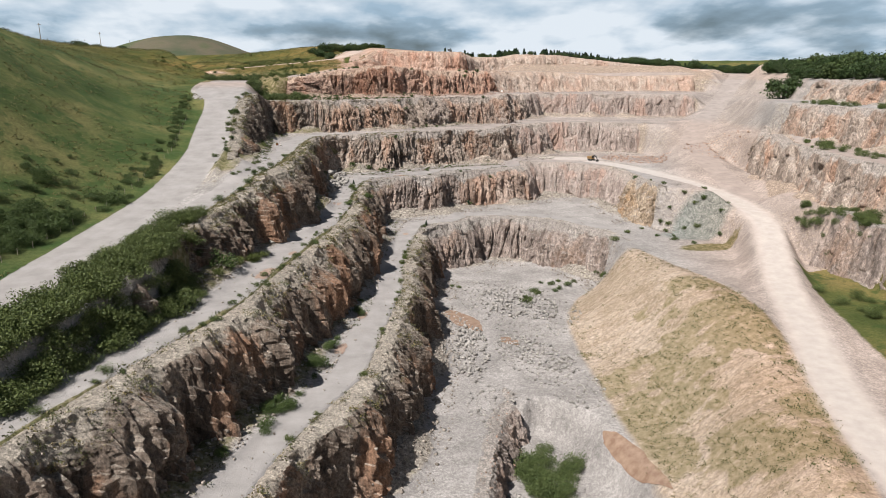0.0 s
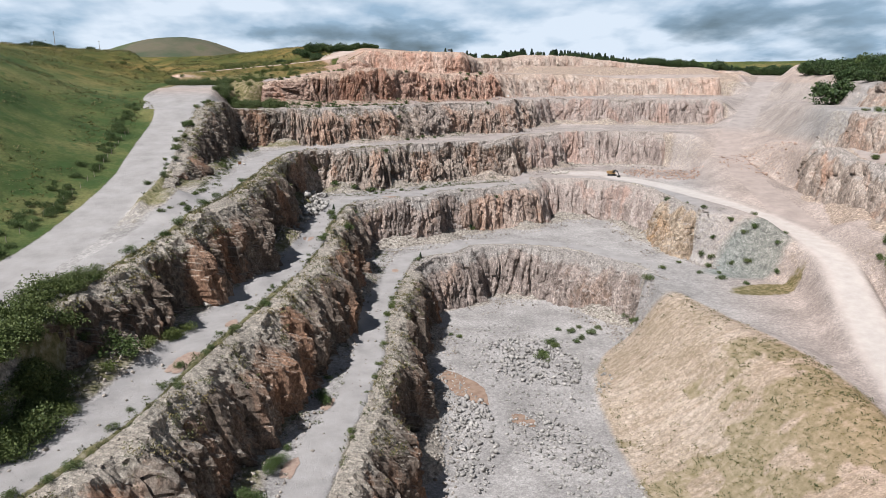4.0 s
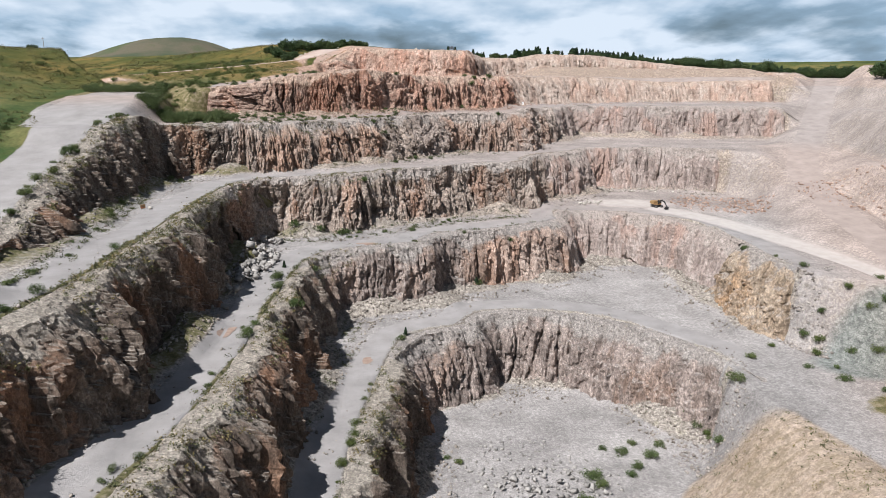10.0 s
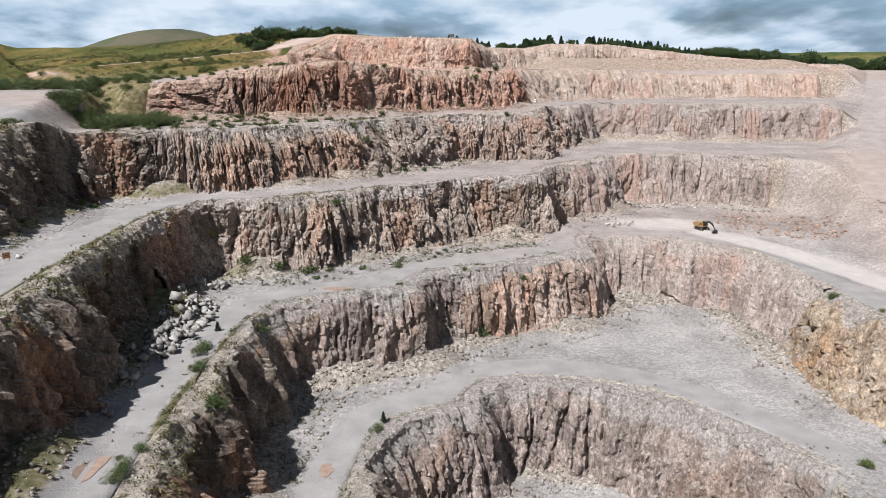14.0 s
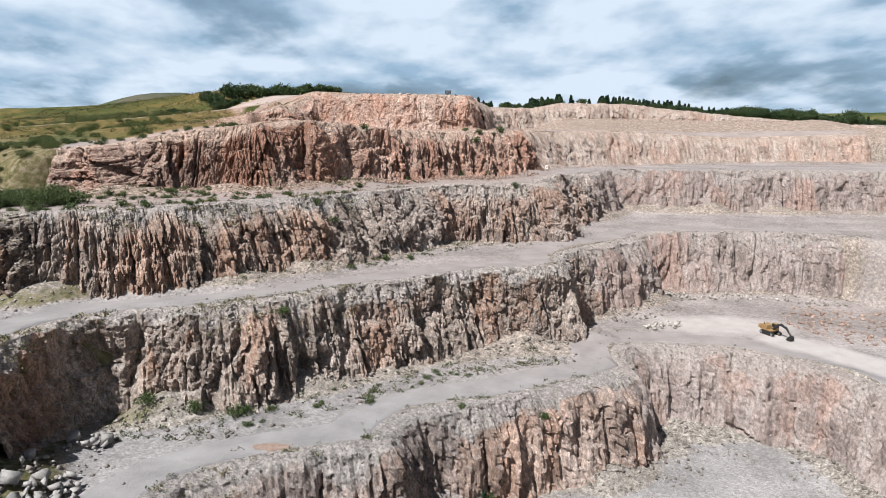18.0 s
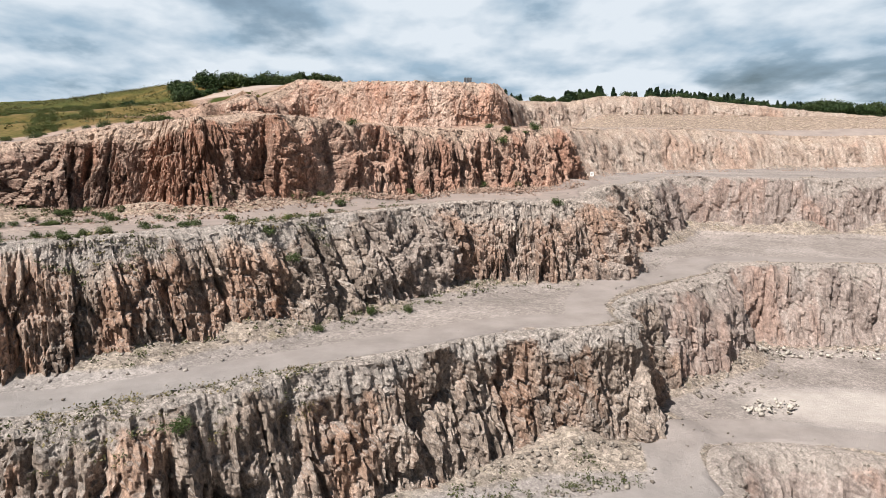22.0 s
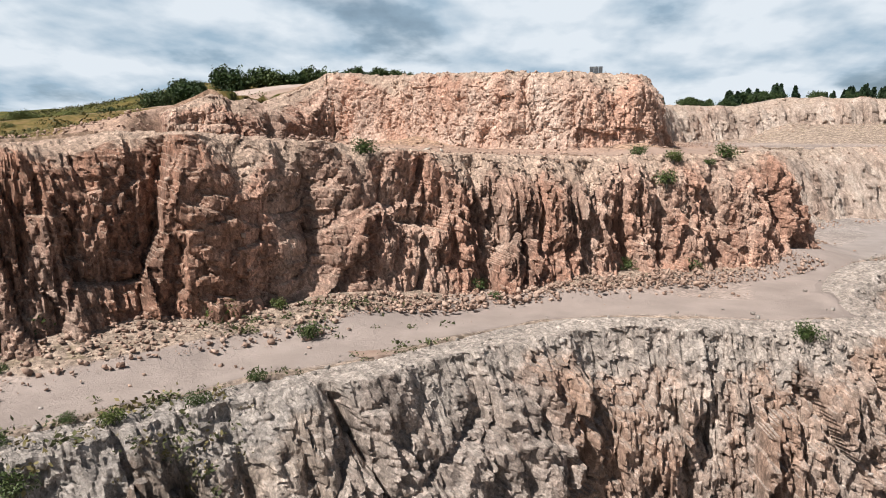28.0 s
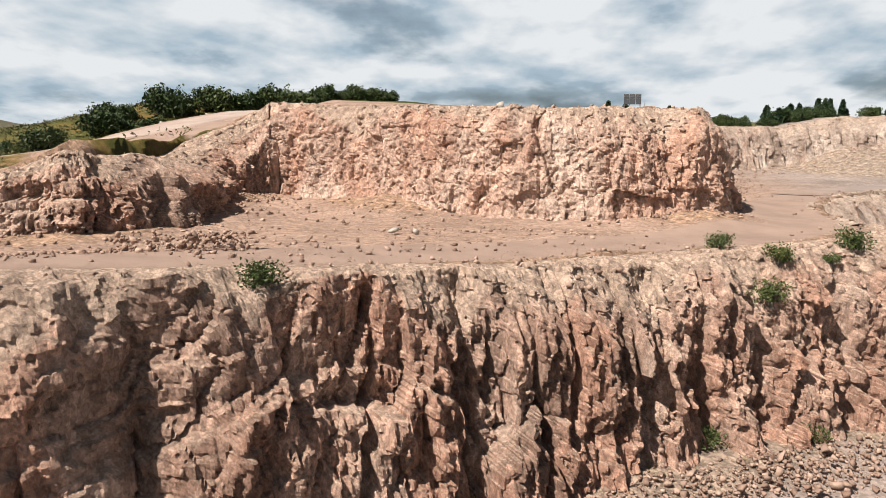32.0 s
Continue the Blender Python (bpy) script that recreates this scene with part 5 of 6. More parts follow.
# bushes on crests and at feet of the west benches
for k, x0, y0, x1, y1, lo, hi, n, big in ((0, -8, 80, 24, 214, 4, 7, 44, 1.2), (1, -30, 70, 6, 226, 4, 8, 56, 1.4), (1, -30, 70, -2, 155, -6, -3, 26, 1.9), (2, -26, 130, -12, 240, 3, 7, 26, 1.4), (3, -30, 160, -30, 265, -5, -2.5, 16, 1.2),
                                          (3, -29, 175, -32, 262, 4, 8, 26, 1.6), (3, -26, 268, 30, 302, 3.5, 8, 34, 1.2), (4, -60, 310, 2, 302, 6, 13, 46, 1.3), (4, -40, 302, 0, 301, -9, -4, 30, 1.1), (4, -20, 292, 8, 306, -7, -2.5, 18, 1.0), (2, 0, 262, 40, 280, -7, -3, 16, 0.9), (2, -33, 108, -22, 145, -5, -2, 12, 1.8)):
    spots, _ = face_band(k, x0, y0, x1, y1, lo, hi, n, 500 + n + k)
    if k < 3:
        thicket("bench_bushes", "small green bushes along the west benches", hedge, spots, rng.uniform(0.4, 1.0, n) * big, 520 + n, 0.1)
    else:
        sow(small, spots, rng.uniform(0.45, 1.0, n) * big, 520 + n, 0.15)
# thicket on the slope between the two west lanes, bushes on the hillside
def off_west_lane(spots, gap):
    return spots[to_line(spots[:, 0], spots[:, 1], LANES[0][0])[0] > gap]


spots = off_west_lane(np.vstack((face_band(2, -54, 42, -31, 115, -4.5, 8, 400, 61)[0], face_band(2, -54, 42, -31, 115, -3.5, 4, 130, 55)[0], blob_spots(-33, 122, 4, 14, -12, 60, 62))), 6.0)
thicket("thicket", "dense green bushes on the slope between the lanes", hedge, spots, rng.uniform(1.6, 3.1, len(spots)), 63)
spots = np.vstack((blob_spots(-66, 118, 12, 44, -6, 110, 64), blob_spots(-60, 122, 5, 28, -12, 60, 60), blob_spots(-50, 165, 2.6, 42, 2, 60, 65), blob_spots(-55, 225, 2.0, 30, 8, 34, 66)))
spots = off_west_lane(spots, 6.5)
thicket("hillside_bushes", "dark green bushes on the grassy hillside", hedge, spots, rng.uniform(0.8, 2.4, len(spots)) * np.where(spots[:, 1] > 150, 0.7, 1.2), 67)
spots = np.vstack((blob_spots(-31, 285, 11, 5.0, 12, 52, 68), blob_spots(-50, 300, 14, 5, 25, 26, 59), blob_spots(34, 110, 5, 10, -20, 30, 69)))
thicket("thicket", "dense green bushes on a bench and in the sump", hedge, spots, rng.uniform(1.8, 3.2, len(spots)), 70)
spots = np.vstack((blob_spots(-70, 335, 22, 14, 10, 26, 71), blob_spots(-30, 345, 12, 14, 0, 22, 72), blob_spots(-26, 326, 12, 13, 0, 44, 58), blob_spots(-44, 374, 22, 12, 20, 60, 57), blob_spots(-36, 304, 7, 8, 0, 26, 56)))
thicket("hillside_bushes", "scattered green bushes beside the top track", hedge, spots, rng.uniform(0.6, 1.7, len(spots)), 73)
# wood on the east side, benches below it
spots = np.vstack((blob_spots(206, 262, 14, 70, -14, 60, 74), blob_spots(232, 330, 14, 55, -14, 44, 75)))
sow(broad, spots, rng.uniform(5.5, 9.0, len(spots)), 76, 0.2)
sow(broad, [(188, 288)], [11.0], 77, 0.2)
spots, _ = face_band(5, 175, 431, 255, 388, 8, 24, 70, 93)
sow(broad, spots, rng.uniform(3.5, 6.5, len(spots)), 94, 0.3)
spots = np.vstack((blob_spots(168, 214, 4, 34, -3, 30, 78), blob_spots(150, 200, 4, 34, -6, 24, 79), blob_spots(129, 160, 3.5, 22, 8, 60, 80), blob_spots(118, 120, 8, 30, 10, 30, 81)))
thicket("bench_bushes", "green bushes on the east benches", hedge, spots, rng.uniform(1.0, 2.6, len(spots)), 82)
# trees on the swell above the top track
TOP_TREES = [(-12.6, 364.4, 4.2), (-17.9, 384.9, 5.4), (-13, 388, 4.6), (-15.7, 397.7, 6.2), (-9, 401, 6.6), (-5, 402, 5.8), (-1, 405, 6.0), (3, 404, 5.2), (6, 408, 4.6), (11.1, 410, 4.2), (14, 411, 4.4), (-22, 392, 4.6), (-30, 380, 2.6)]
TOP_TREES += [(x + dx, y + dy, 0.75 * h) for x, y, h in TOP_TREES[1:] for dx, dy in ((2.2, 1.0), (-1.8, 2.4))]
sow(broad, [t[:2] for t in TOP_TREES], [0.76 * t[2] for t in TOP_TREES], 83, 0.5)
# conifers along the rim, a gap among them
spots, _ = face_band(5, 74, 428, 250, 395, 13, 34, 230, 84)
spots = spots[(np.abs(spots[:, 0] - 112) > 4) | (spots[:, 1] > 462)]
sow(firs, spots, rng.uniform(2.4, 4.8, len(spots)), 85, 0.2)
spots, _ = face_band(5, 72, 428, 258, 385, 12, 26, 130, 89)
spots = spots[(np.abs(spots[:, 0] - 112) > 4) | (spots[:, 1] > 462)]
sow(broad, spots, rng.uniform(1.8, 3.6, len(spots)), 90, 0.3)
sow(firs, [(42.5, 257.5), (23, 228), (-1.5, 233)], [2.2, 1.8, 1.6], 86, 0.1)
sow(broad, blob_spots(-150, 420, 40, 30, 0, 10, 87), rng.uniform(4, 6, 10), 88, 0.3)


def tufts(name, label, spots, smallest, largest, material, seed, blades=18):
    r = np.random.default_rng(seed)
    n = len(spots)
    size = r.uniform(smallest, largest, n)
    base = np.column_stack((spots, zat(spots[:, 0], spots[:, 1])))
    d = r.normal(size=(n, blades, 3))
    d[..., 2] = np.abs(d[..., 2]) * 0.6 + 0.15
    c = (base[:, None] + d * size[:, None, None] * np.array((0.42, 0.42, 0.4))).reshape(-1, 3)
    ob = new(name, leaves_mesh(name, c, np.repeat(size, blades) * 0.32, material, seed))
    return tagged(ob, label, "plants", kind="stuff")


weeds = []
for k, x0, y0, x1, y1, lo, hi, n in ((0, -10, 70, 27, 224, 2.5, 7, 900), (1, -34, 60, 8, 238, 2.5, 8, 1100), (2, -33, 110, -9, 258, 2.5, 7, 800), (3, -29, 170, 40, 312, 3, 9, 800), (3, -29, 175, -30, 264, -6, -2, 350),
                                     (4, -22, 291, 30, 322, -8, -2, 420), (2, -8, 259, 60, 287, -8, -2, 420), (1, -28, 75, 8, 240, -7, -2, 420), (1, 10, 242, 66, 268, 3, 8, 250), (3, 0, 280, 68, 320, -6, -2, 220)):
    spots, _ = face_band(k, x0, y0, x1, y1, lo, hi, n, 600 + n)
    weeds.append(spots[vnoise(spots[:, 0] / 6, spots[:, 1] / 6, seed=33) > -0.25])
tufts("bench_weeds", "patchy dry weeds on the bench edges", keep_off_lanes(np.vstack(weeds)), 0.3, 0.9, WEED, 610)
r = np.random.default_rng(9)
slope = np.column_stack((r.uniform(38, 100, 30000), r.uniform(55, 205, 30000)))
on = ground(slope[:, 0], slope[:, 1], relief=False)[3] * (0.17 + 0.83 * weedy(slope[:, 0], slope[:, 1])) > r.uniform(0.05, 1.0, len(slope))
tufts("spoil_weeds", "dry yellowing weeds over the spoil heap", slope[on][::3], 0.3, 0.95, WEED, 611, 9)
tufts("spoil_weeds", "dry yellowing weeds over the spoil heap", slope[on][1::3], 0.25, 0.7, WEED_DRY, 612, 9)
# scrub rooted on the crumbled crests and ledges of the west faces
spots = []
for i, (k, step, pts, loose, mat) in enumerate(FACE_SHEETS):
    if k < 4:
        r = np.random.default_rng(900 + i)
        ok = (loose > 0.25) & (pts[..., 0] < 25) & (vnoise(pts[..., 0] / 5, pts[..., 1] / 5, seed=34) > -0.2)
        ok[-2:] = False
        spots.append(pts[ok & (r.random(ok.shape) < 1.1 * step * step)])
spots = np.vstack(spots)
r = np.random.default_rng(950)
for name, mat, share in (("crest_scrub", WEED, spots[::2]), ("crest_scrub", WEED_DRY, spots[1::2])):
    size = r.uniform(0.35, 1.1, len(share))
    d = r.normal(size=(len(share), 24, 3))
    d[..., 2] = np.abs(d[..., 2]) * 0.6 + 0.1
    c = (share[:, None] + d * size[:, None, None] * np.array((0.45, 0.45, 0.4))).reshape(-1, 3)
    tagged(new(name, leaves_mesh(name, c, np.repeat(size, 24) * 0.27, mat, 951)), "olive and dry scrub on the crumbled bench edges", "plants", kind="stuff")
r = np.random.default_rng(960)
spots = np.column_stack((r.uniform(-150, -52, 9000), r.uniform(70, 330, 9000)))
spots = spots[(ground(spots[:, 0], spots[:, 1], relief=False)[1] > 0.6) & (fbm(spots[:, 0] / 14, spots[:, 1] / 14, seed=61) > -0.15)]
north = np.column_stack((r.uniform(-120, 4, 7000), r.uniform(318, 440, 7000)))
north = north[(ground(north[:, 0], north[:, 1], relief=False)[1] > 0.4) & (fbm(north[:, 0] / 12, north[:, 1] / 12, seed=62) > -0.2)]
tufts("hill_bracken", "clumps of bracken and rough grass on the hillside", np.vstack((spots, north)), 0.4, 1.3, WEED, 961, 9)


# ---- made things ----
def plain(name, colour, rough=0.5, metal=0.0, wear=0.15):
    mat, nt, bsdf = nodes_of(name)
    bsdf.inputs["Roughness"].default_value, bsdf.inputs["Metallic"].default_value = rough, metal
    n = tex(nt, coords(nt), 3.0, 5, 0.7)
    lo, hi = tuple(c * (1 - wear) for c in colour), tuple(min(1, c * (1 + wear)) for c in colour)
    nt.links.new(ramp(nt, n, ((0.35, lo), (0.65, hi))), bsdf.inputs["Base Color"])
    return mat


YELLOW = plain("dusty_yellow_paint", (0.25, 0.15, 0.06), 0.8, 0, 0.3)
BLACK = plain("black_steel", (0.025, 0.024, 0.023), 0.55, 0.3)
DARK = plain("dark_glass", (0.02, 0.025, 0.03), 0.08)
STEEL = plain("galvanised_steel", (0.30, 0.30, 0.29), 0.45, 0.7)
WHITE = plain("white_board", (0.70, 0.70, 0.68), 0.5)
TIMBER = plain("grey_timber", (0.20, 0.17, 0.13), 0.85)
PANEL = plain("dark_panel", (0.03, 0.034, 0.04), 0.55)
RED = plain("red_mark", (0.45, 0.05, 0.03), 0.5)


def box(bm, size, at=(0, 0, 0), turn=(0, 0, 0), bevel=0.0, taper=None):
    made = bmesh.ops.create_cube(bm, size=1.0)["verts"]
    for v in made:
        v.co = Vector((v.co.x * size[0], v.co.y * size[1], v.co.z * size[2]))
        if taper and v.co.z > 0:
            v.co.x *= taper[0]
            v.co.y *= taper[1]
    m = pose(*at, *turn)
    for v in made:
        v.co = m @ v.co
    if bevel:
        edges = list({e for v in made for e in v.link_edges})
        bmesh.ops.bevel(bm, geom=edges, offset=bevel, segments=2, affect="EDGES", profile=0.5)


def rod(bm, radius, length, at=(0, 0, 0), turn=(0, 0, 0), sides=14, top=None):
    made = bmesh.ops.create_cone(bm, cap_ends=True, segments=sides, radius1=radius, radius2=radius if top is None else top, depth=length)["verts"]
    m = pose(*at, *turn)
    for v in made:
        v.co = m @ v.co


def part(name, bm, material, parent, label=""):
    me = bpy.data.meshes.new(name)
    bm.to_mesh(me)
    bm.free()
    me.materials.append(material)
    ob = new(name, me)
    ob.parent = parent
    return tagged(ob, label)


def beam(points, width, material, name, parent, label="", deep=None):
    """A tapered box girder through points in the x-z plane: (x, z, depth)."""
    bm = bmesh.new()
    rows = []
    for i, (x, z, d) in enumerate(points):
        a, b = points[max(0, i - 1)], points[min(len(points) - 1, i + 1)]
        t = Vector((b[0] - a[0], 0, b[1] - a[1])).normalized()
        n = Vector((-t.z, 0, t.x))
        rows.append([bm.verts.new(Vector((x, sy * width / 2, z)) + n * (sn * d / 2)) for sn, sy in ((1, 1), (1, -1), (-1, -1), (-1, 1))])
    for r0, r1 in zip(rows[:-1], rows[1:]):
        for i in range(4):
            bm.faces.new((r0[i], r0[(i + 1) % 4], r1[(i + 1) % 4], r1[i]))
    bm.faces.new(rows[0][::-1])
    bm.faces.new(rows[-1])
    bmesh.ops.recalc_face_normals(bm, faces=bm.faces)
    bmesh.ops.bevel(bm, geom=list(bm.edges), offset=0.03, segments=1, affect="EDGES")
    return part(name, bm, material, parent, label)


def excavator(x, y, heading):
    base = new("excavator")
    base.matrix_basis = Matrix.Translation((x, y, float(zat(x, y)[0]) + 0.02)) @ Matrix.Rotation(heading, 4, "Z") @ Matrix.Diagonal((0.75, 0.75, 0.75, 1))
    tagged(base, "yellow tracked excavator with dark boom resting on the bench", "excavator")
    for side in (-1, 1):
        bm = bmesh.new()
        n = 26
        ring = []
        for i in range(n):                                     # a track belt round two sprockets
            a = 2 * math.pi * i / n
            px, pz = (1.65 + 0.46 * math.cos(a) if math.cos(a) > 0 else -1.65 + 0.46 * math.cos(a)), 0.48 + 0.46 * math.sin(a)
            ring.append([bm.verts.new((px, side * 1.2 + w, pz)) for w in (-0.3, 0.3)])
        for i in range(n):
            a, b = ring[i], ring[(i + 1) % n]
            bm.faces.new((a[0], b[0], b[1], a[1]))
        for w in (0, 1):
            bm.faces.new([r[w] for r in ring])
        bmesh.ops.recalc_face_normals(bm, faces=bm.faces)
        track = part("track", bm, BLACK, base, "dusty black crawler track")
        for i in range(12):
            bm = bmesh.new()
            box(bm, (0.20, 0.62, 0.05), (-1.6 + i * 0.29, side * 1.2, 0.955))
            part("track_shoe", bm, BLACK, track)
        for px in (-1.65, 1.65):
            bm = bmesh.new()
            rod(bm, 0.34, 0.66, (px, side * 1.2, 0.48), (90, 0, 0), 18)
            part("sprocket", bm, STEEL, track)
    bm = bmesh.new()
    box(bm, (1.9, 1.5, 0.45), (0, 0, 0.72))
    part("undercarriage", bm, BLACK, base)
    bm = bmesh.new()
    rod(bm, 0.75, 0.2, (0, 0, 1.02), sides=24)
    part("slew_ring", bm, BLACK, base)
    bm = bmesh.new()
    box(bm, (3.6, 2.6, 0.28), (-0.5, 0, 1.24), bevel=0.05)
    part("deck", bm, YELLOW, base)
    bm = bmesh.new()
    box(bm, (2.2, 2.5, 1.05), (-1.25, 0, 1.9), bevel=0.12)
    body = part("engine_housing", bm, YELLOW, base, "yellow painted engine housing")
    for i in range(5):
        bm = bmesh.new()
        box(bm, (0.9, 0.03, 0.06), (-1.2, 1.265, 1.65 + i * 0.13))
        part("louvre", bm, BLACK, body)
    bm = bmesh.new()
    rod(bm, 0.07, 0.6, (-1.5, -0.7, 2.65), sides=10)
    part("exhaust_pipe", bm, BLACK, body)
    bm = bmesh.new()
    box(bm, (0.7, 2.6, 0.95), (-2.55, 0, 1.75), bevel=0.16)
    part("counterweight", bm, YELLOW, base)
    bm = bmesh.new()
    box(bm, (1.6, 1.0, 1.65), (0.55, 0.8, 2.15), bevel=0.08, taper=(0.86, 0.92))
    cab = part("cab", bm, YELLOW, base, "yellow operator cab with dark windows")
    for size, at in (((0.03, 0.78, 1.0), (1.30, 0.8, 2.35)), ((1.1, 0.03, 0.85), (0.52, 1.275, 2.4)), ((1.1, 0.03, 0.85), (0.52, 0.325, 2.4))):
        bm = bmesh.new()
        box(bm, size, at)
        part("window", bm, DARK, cab)
    beam([(0.7, 1.5, 0.5), (2.1, 2.9, 0.62), (3.1, 3.25, 0.5), (4.8, 2.75, 0.34)], 0.42, BLACK, "boom", base, "dark steel boom")
    beam([(4.5, 3.2, 0.3), (4.9, 2.7, 0.46), (6.2, 1.3, 0.26)], 0.32, BLACK, "stick", base, "dark steel stick")
    for pts in ([(0.9, 1.3), (2.2, 2.65)], [(2.9, 3.6), (4.5, 3.25)], [(4.9, 3.05), (5.9, 1.8)]):
        (xa, za), (xb, zb) = pts
        bm = bmesh.new()
        ln = math.hypot(xb - xa, zb - za)
        ang = math.degrees(math.atan2(xb - xa, zb - za))
        rod(bm, 0.09, ln * 0.6, (xa + (xb - xa) * 0.3, 0, za + (zb - za) * 0.3), (0, ang, 0), 12)
        ram = part("ram", bm, BLACK, base)
        bm = bmesh.new()
        rod(bm, 0.05, ln * 0.45, (xa + (xb - xa) * 0.78, 0, za + (zb - za) * 0.78), (0, ang, 0), 12)
        part("ram_rod", bm, STEEL, ram, "bright steel rod")
    bm = bmesh.new()
    prof = [(6.35, 1.35), (6.75, 0.9), (6.7, 0.35), (6.2, 0.05), (5.6, 0.15), (5.35, 0.35)]
    rows = [[bm.verts.new((px, sy, pz)) for px, pz in prof] for sy in (-0.6, 0.6)]
    for i in range(len(prof) - 1):
        bm.faces.new((rows[0][i], rows[0][i + 1], rows[1][i + 1], rows[1][i]))
    for r in rows:
        bm.faces.new(r)
    bmesh.ops.recalc_face_normals(bm, faces=bm.faces)
    bmesh.ops.solidify(bm, geom=list(bm.faces), thickness=0.05)
    bucket = part("bucket", bm, BLACK, base, "worn steel digging bucket")
    for i in range(5):
        bm = bmesh.new()
        box(bm, (0.3, 0.09, 0.09), (5.28, -0.5 + i * 0.25, 0.32), (0, 20, 0), taper=(0.6, 0.8))
        part("tooth", bm, STEEL, bucket)
    return base


excavator(102.6, 289.6, radians(-76))


def panel_stand(x, y, turn):
    base = new("panel_stand")
    base.matrix_basis = Matrix.Translation((x, y, float(zat(x, y)[0]) - 0.05)) @ Matrix.Rotation(turn, 4, "Z") @ Matrix.Diagonal((0.62, 0.85, 0.85, 1))
    tagged(base, "dark upright panels on a steel frame on the plateau", "panels")
    for i in range(3):
        bm = bmesh.new()
        box(bm, (0.86, 0.05, 1.25), (-0.95 + i * 0.95, 0, 1.5), (-12, 0, 0), bevel=0.015)
        pn = part("panel", bm, PANEL, base)
        for j in range(1, 4):
            bm = bmesh.new()
            box(bm, (0.86, 0.012, 0.014), (-0.95 + i * 0.95, -0.035 - 0.2 * 0 , 0.9 + j * 0.31), (-12, 0, 0))
            part("seam", bm, STEEL, pn)
    for px in (-1.3, -0.45, 0.45, 1.3):
        bm = bmesh.new()
        rod(bm, 0.035, 1.9, (px, 0.12, 0.95), sides=8)
        part("post", bm, STEEL, base)
    for px in (-1.2, 1.2, 2.0):
        bm = bmesh.new()
        rod(bm, 0.03, 1.7, (px, 0.62, 0.7), (38, 0, 0), 8)
        part("brace", bm, STEEL, base)
    for pz in (0.82, 2.0):
        bm = bmesh.new()
        box(bm, (3.0, 0.05, 0.05), (0, 0.1, pz))
        part("rail", bm, STEEL, base)
    return base


panel_stand(49.5, 368.0, radians(-6))


def notice(x, y, turn, label, face, w, h, bottom, bars):
    base = new("notice_sign")
    base.matrix_basis = Matrix.Translation((x, y, float(zat(x, y)[0]) - 0.05)) @ Matrix.Rotation(turn, 4, "Z")
    tagged(base, label, "sign")
    for px in (-w * 0.35, w * 0.35):
        bm = bmesh.new()
        rod(bm, 0.035, bottom + h, (px, 0.04, (bottom + h) / 2), sides=8)
        part("post", bm, TIMBER, base)
    bm = bmesh.new()
    box(bm, (w, 0.03, h), (0, 0, bottom + h / 2), bevel=0.008)
    board = part("board", bm, face, base)
    for i in range(bars):
        bm = bmesh.new()
        box(bm, (w * (0.7 - 0.12 * (i % 2)), 0.006, h * 0.07), (0, -0.02, bottom + h * (0.3 + 0.18 * i)))
        part("text_bar", bm, BLACK if i else RED, board)
    return base


notice(77.0, 362.0, radians(-20), "white notice board on posts beside the bench track", WHITE, 0.8, 1.0, 0.7, 3)
notice(-25.5, 225.0, radians(35), "yellow and white notice board among bench stones", YELLOW, 0.9, 0.8, 0.35, 2)


def utility_pole(x, y, h):
    base = new("utility_pole")
    base.location = (x, y, float(zat(x, y)[0]) - 0.3)
    tagged(base, "grey timber utility pole on the grassy hill", "pole", "poles on the hill")
    bm = bmesh.new()
    rod(bm, 0.14, h, (0, 0, h / 2), sides=10, top=0.09)
    part("pole", bm, TIMBER, base)
    bm = bmesh.new()
    box(bm, (1.3, 0.1, 0.12), (0, 0.1, h - 0.5))
    arm = part("crossarm", bm, TIMBER, base)
    for px in (-0.55, 0, 0.55):
        bm = bmesh.new()
        rod(bm, 0.05, 0.18, (px, 0.1, h - 0.35), sides=8)
        part("insulator", bm, WHITE, arm)


for x, y, h in ((-92, 178, 7), (-108, 262, 7), (-118, 350, 7), (-135, 450, 7)):
    utility_pole(x, y, h)


# fence posts along the foot of the hill
fence = new("fence")
fence.location = (-54, 150, float(zat(-54, 150)[0]))
tagged(fence, "sparse timber post fence along the hillside", "fence")
post_bm = bmesh.new()
rod(post_bm, 0.06, 1.3, (0, 0, 0.5), sides=8, top=0.05)
post_mesh = bpy.data.meshes.new("post")
post_bm.to_mesh(post_mesh)
post_bm.free()
post_mesh.materials.append(TIMBER)
fl = LANES[0][0]
for i in range(30):
    q = fl[min(len(fl) - 1, 22 + i)]
    ob = new("post", post_mesh)
    ob.parent = fence
    px, py = q[0] - 8.5, q[1]
    ob.location = (px + 54, py - 150, float(zat(px, py)[0]) - fence.location.z)


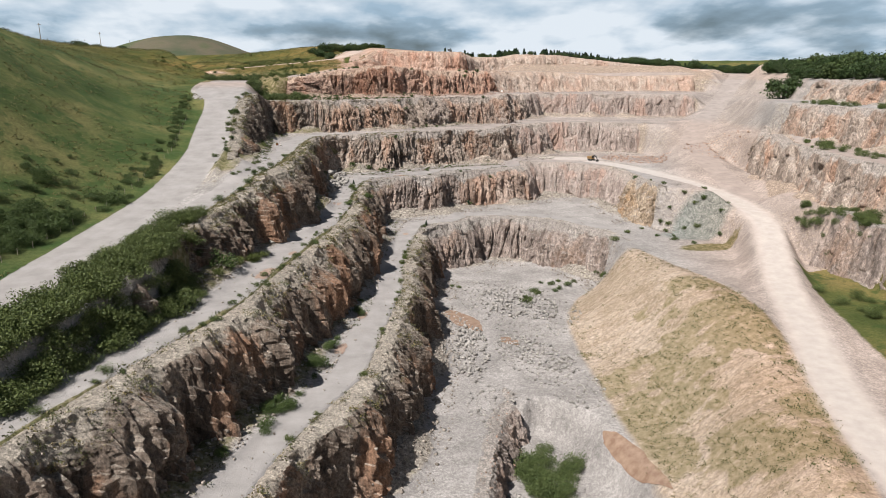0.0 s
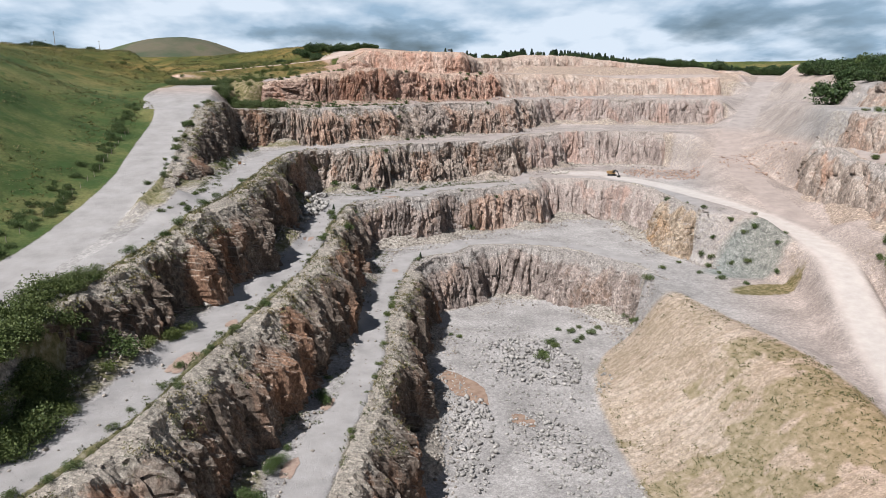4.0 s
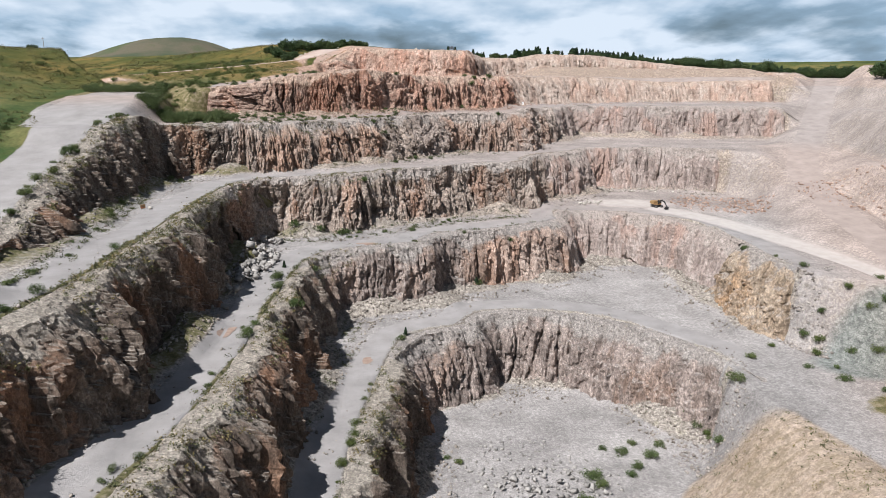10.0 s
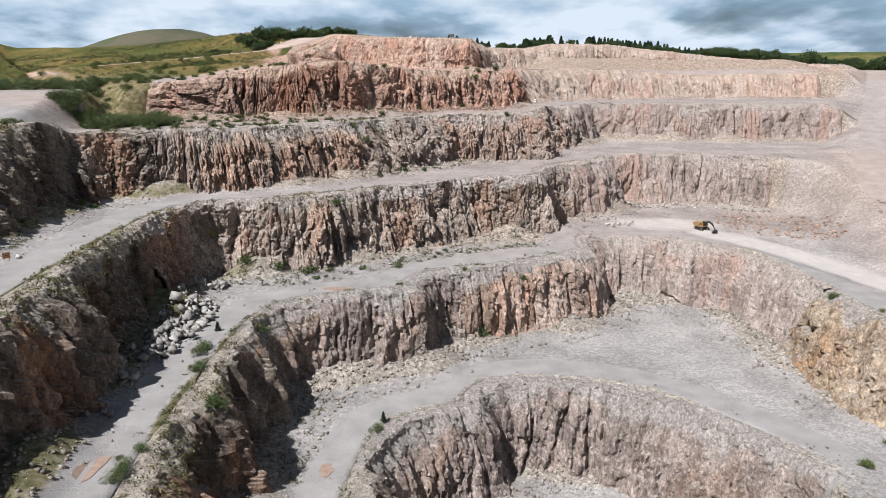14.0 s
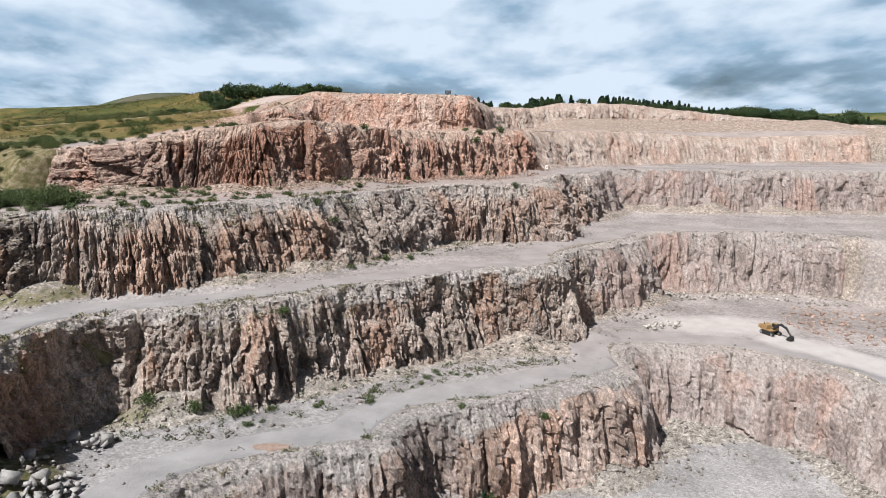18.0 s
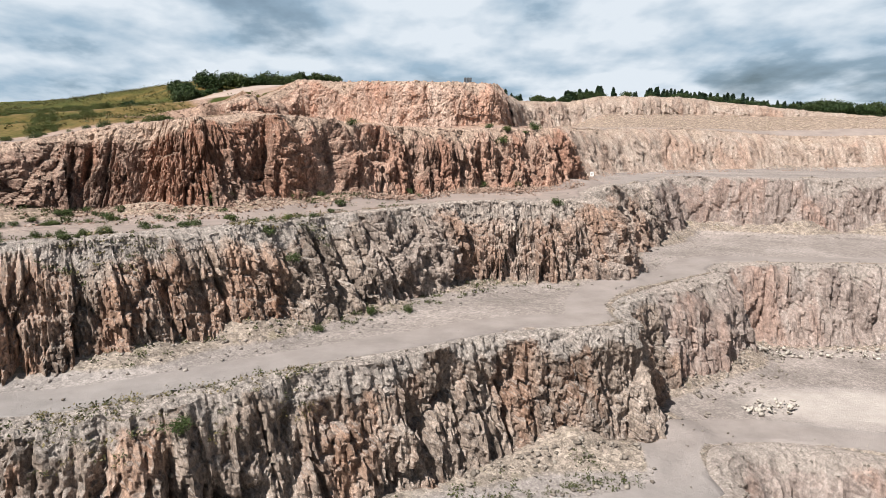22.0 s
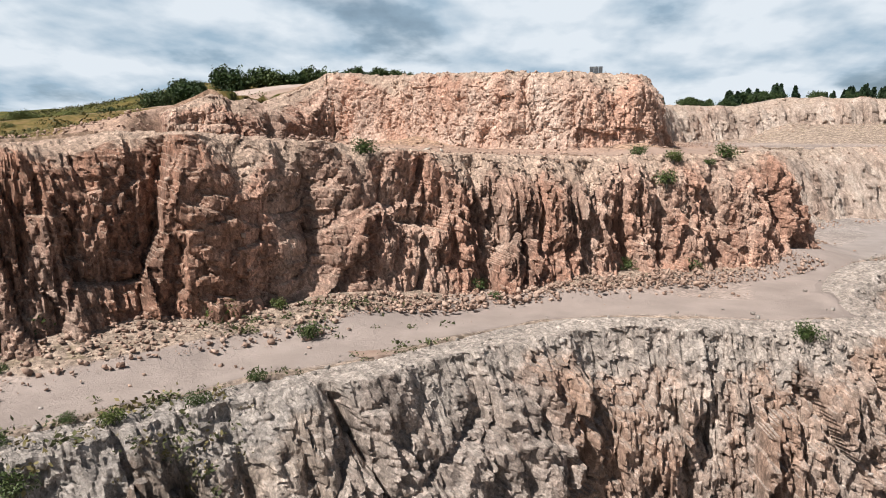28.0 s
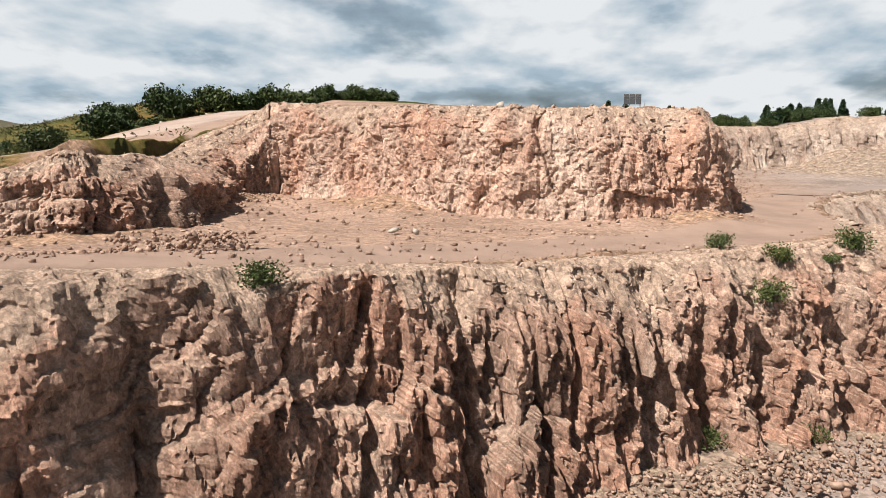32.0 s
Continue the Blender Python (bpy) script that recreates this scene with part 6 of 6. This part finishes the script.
# ---- muddy pools and damp patches ----
MUD, mud_nt, mud_b = nodes_of("red_mud_water")
mud_nt.links.new(ramp(mud_nt, tex(mud_nt, coords(mud_nt), 0.7, 4, 0.6), ((0.35, (0.19, 0.122, 0.086)), (0.65, (0.27, 0.187, 0.137)))), mud_b.inputs["Base Color"])
mud_b.inputs["Roughness"].default_value = 0.25
DAMP, damp_nt, damp_b = nodes_of("damp_red_mud")
damp_nt.links.new(ramp(damp_nt, tex(damp_nt, coords(damp_nt), 1.5, 6, 0.7), ((0.35, (0.205, 0.132, 0.098)), (0.65, (0.285, 0.21, 0.167)))), damp_b.inputs["Base Color"])
damp_b.inputs["Roughness"].default_value = 0.7


def pool(name, label, x, y, rx, ry, turn, material, seed, level=None, lift=0.05):
    n, rings = 40, 6
    a = np.linspace(0, 2 * np.pi, n, endpoint=False)
    k = 1 + 0.28 * vnoise(np.cos(a) * 1.7 + seed, np.sin(a) * 1.7, seed=seed) + 0.10 * vnoise(np.cos(a) * 5 + seed, np.sin(a) * 5, seed=seed + 1)
    c, s = math.cos(radians(turn)), math.sin(radians(turn))
    verts, faces = [(x, y)], []
    for r in range(1, rings + 1):
        u, v = rx * k * np.cos(a) * r / rings, ry * k * np.sin(a) * r / rings
        verts += list(zip(x + u * c - v * s, y + u * s + v * c))
    for i in range(n):
        faces.append((0, 1 + i, 1 + (i + 1) % n))
        for r in range(rings - 1):
            b = 1 + r * n
            faces.append((b + i, b + n + i, b + n + (i + 1) % n, b + (i + 1) % n))
    v = np.array(verts)
    z = np.full(len(v), level) if level is not None else zat(v[:, 0], v[:, 1]) + lift
    ob = mesh_object(name, np.column_stack((v, z)).tolist(), faces, material, True)
    return tagged(ob, label, "puddle")


pool("puddle", "shallow red muddy puddle on the pit floor", 28, 173, 3.2, 8.5, 22, MUD, 3, lift=0.12)
pool("puddle", "shallow red muddy puddle on the pit floor", 37, 158, 2.0, 3.0, 30, MUD, 4, lift=0.12)
pool("puddle", "long red muddy pool at the foot of the spoil heap", 47, 104, 1.8, 11, 8, MUD, 5, lift=0.12)
for i, (x, y, rx, ry) in enumerate(((-18, 127, 1.6, 3.4), (-14, 141, 0.9, 2.0), (15, 216, 1.0, 1.8), (-6, 197, 1.0, 2.2), (15, 251, 2.4, 1.1), (30, 309.5, 1.8, 0.7), (0, 140, 1.0, 2.2), (-4, 122, 1.0, 2.4), (72, 382, 3.0, 0.8))):
    pool("mud_patch", "damp red mud patch on the bench track", x, y, rx, ry, -12, DAMP, 10 + i, lift=0.07)
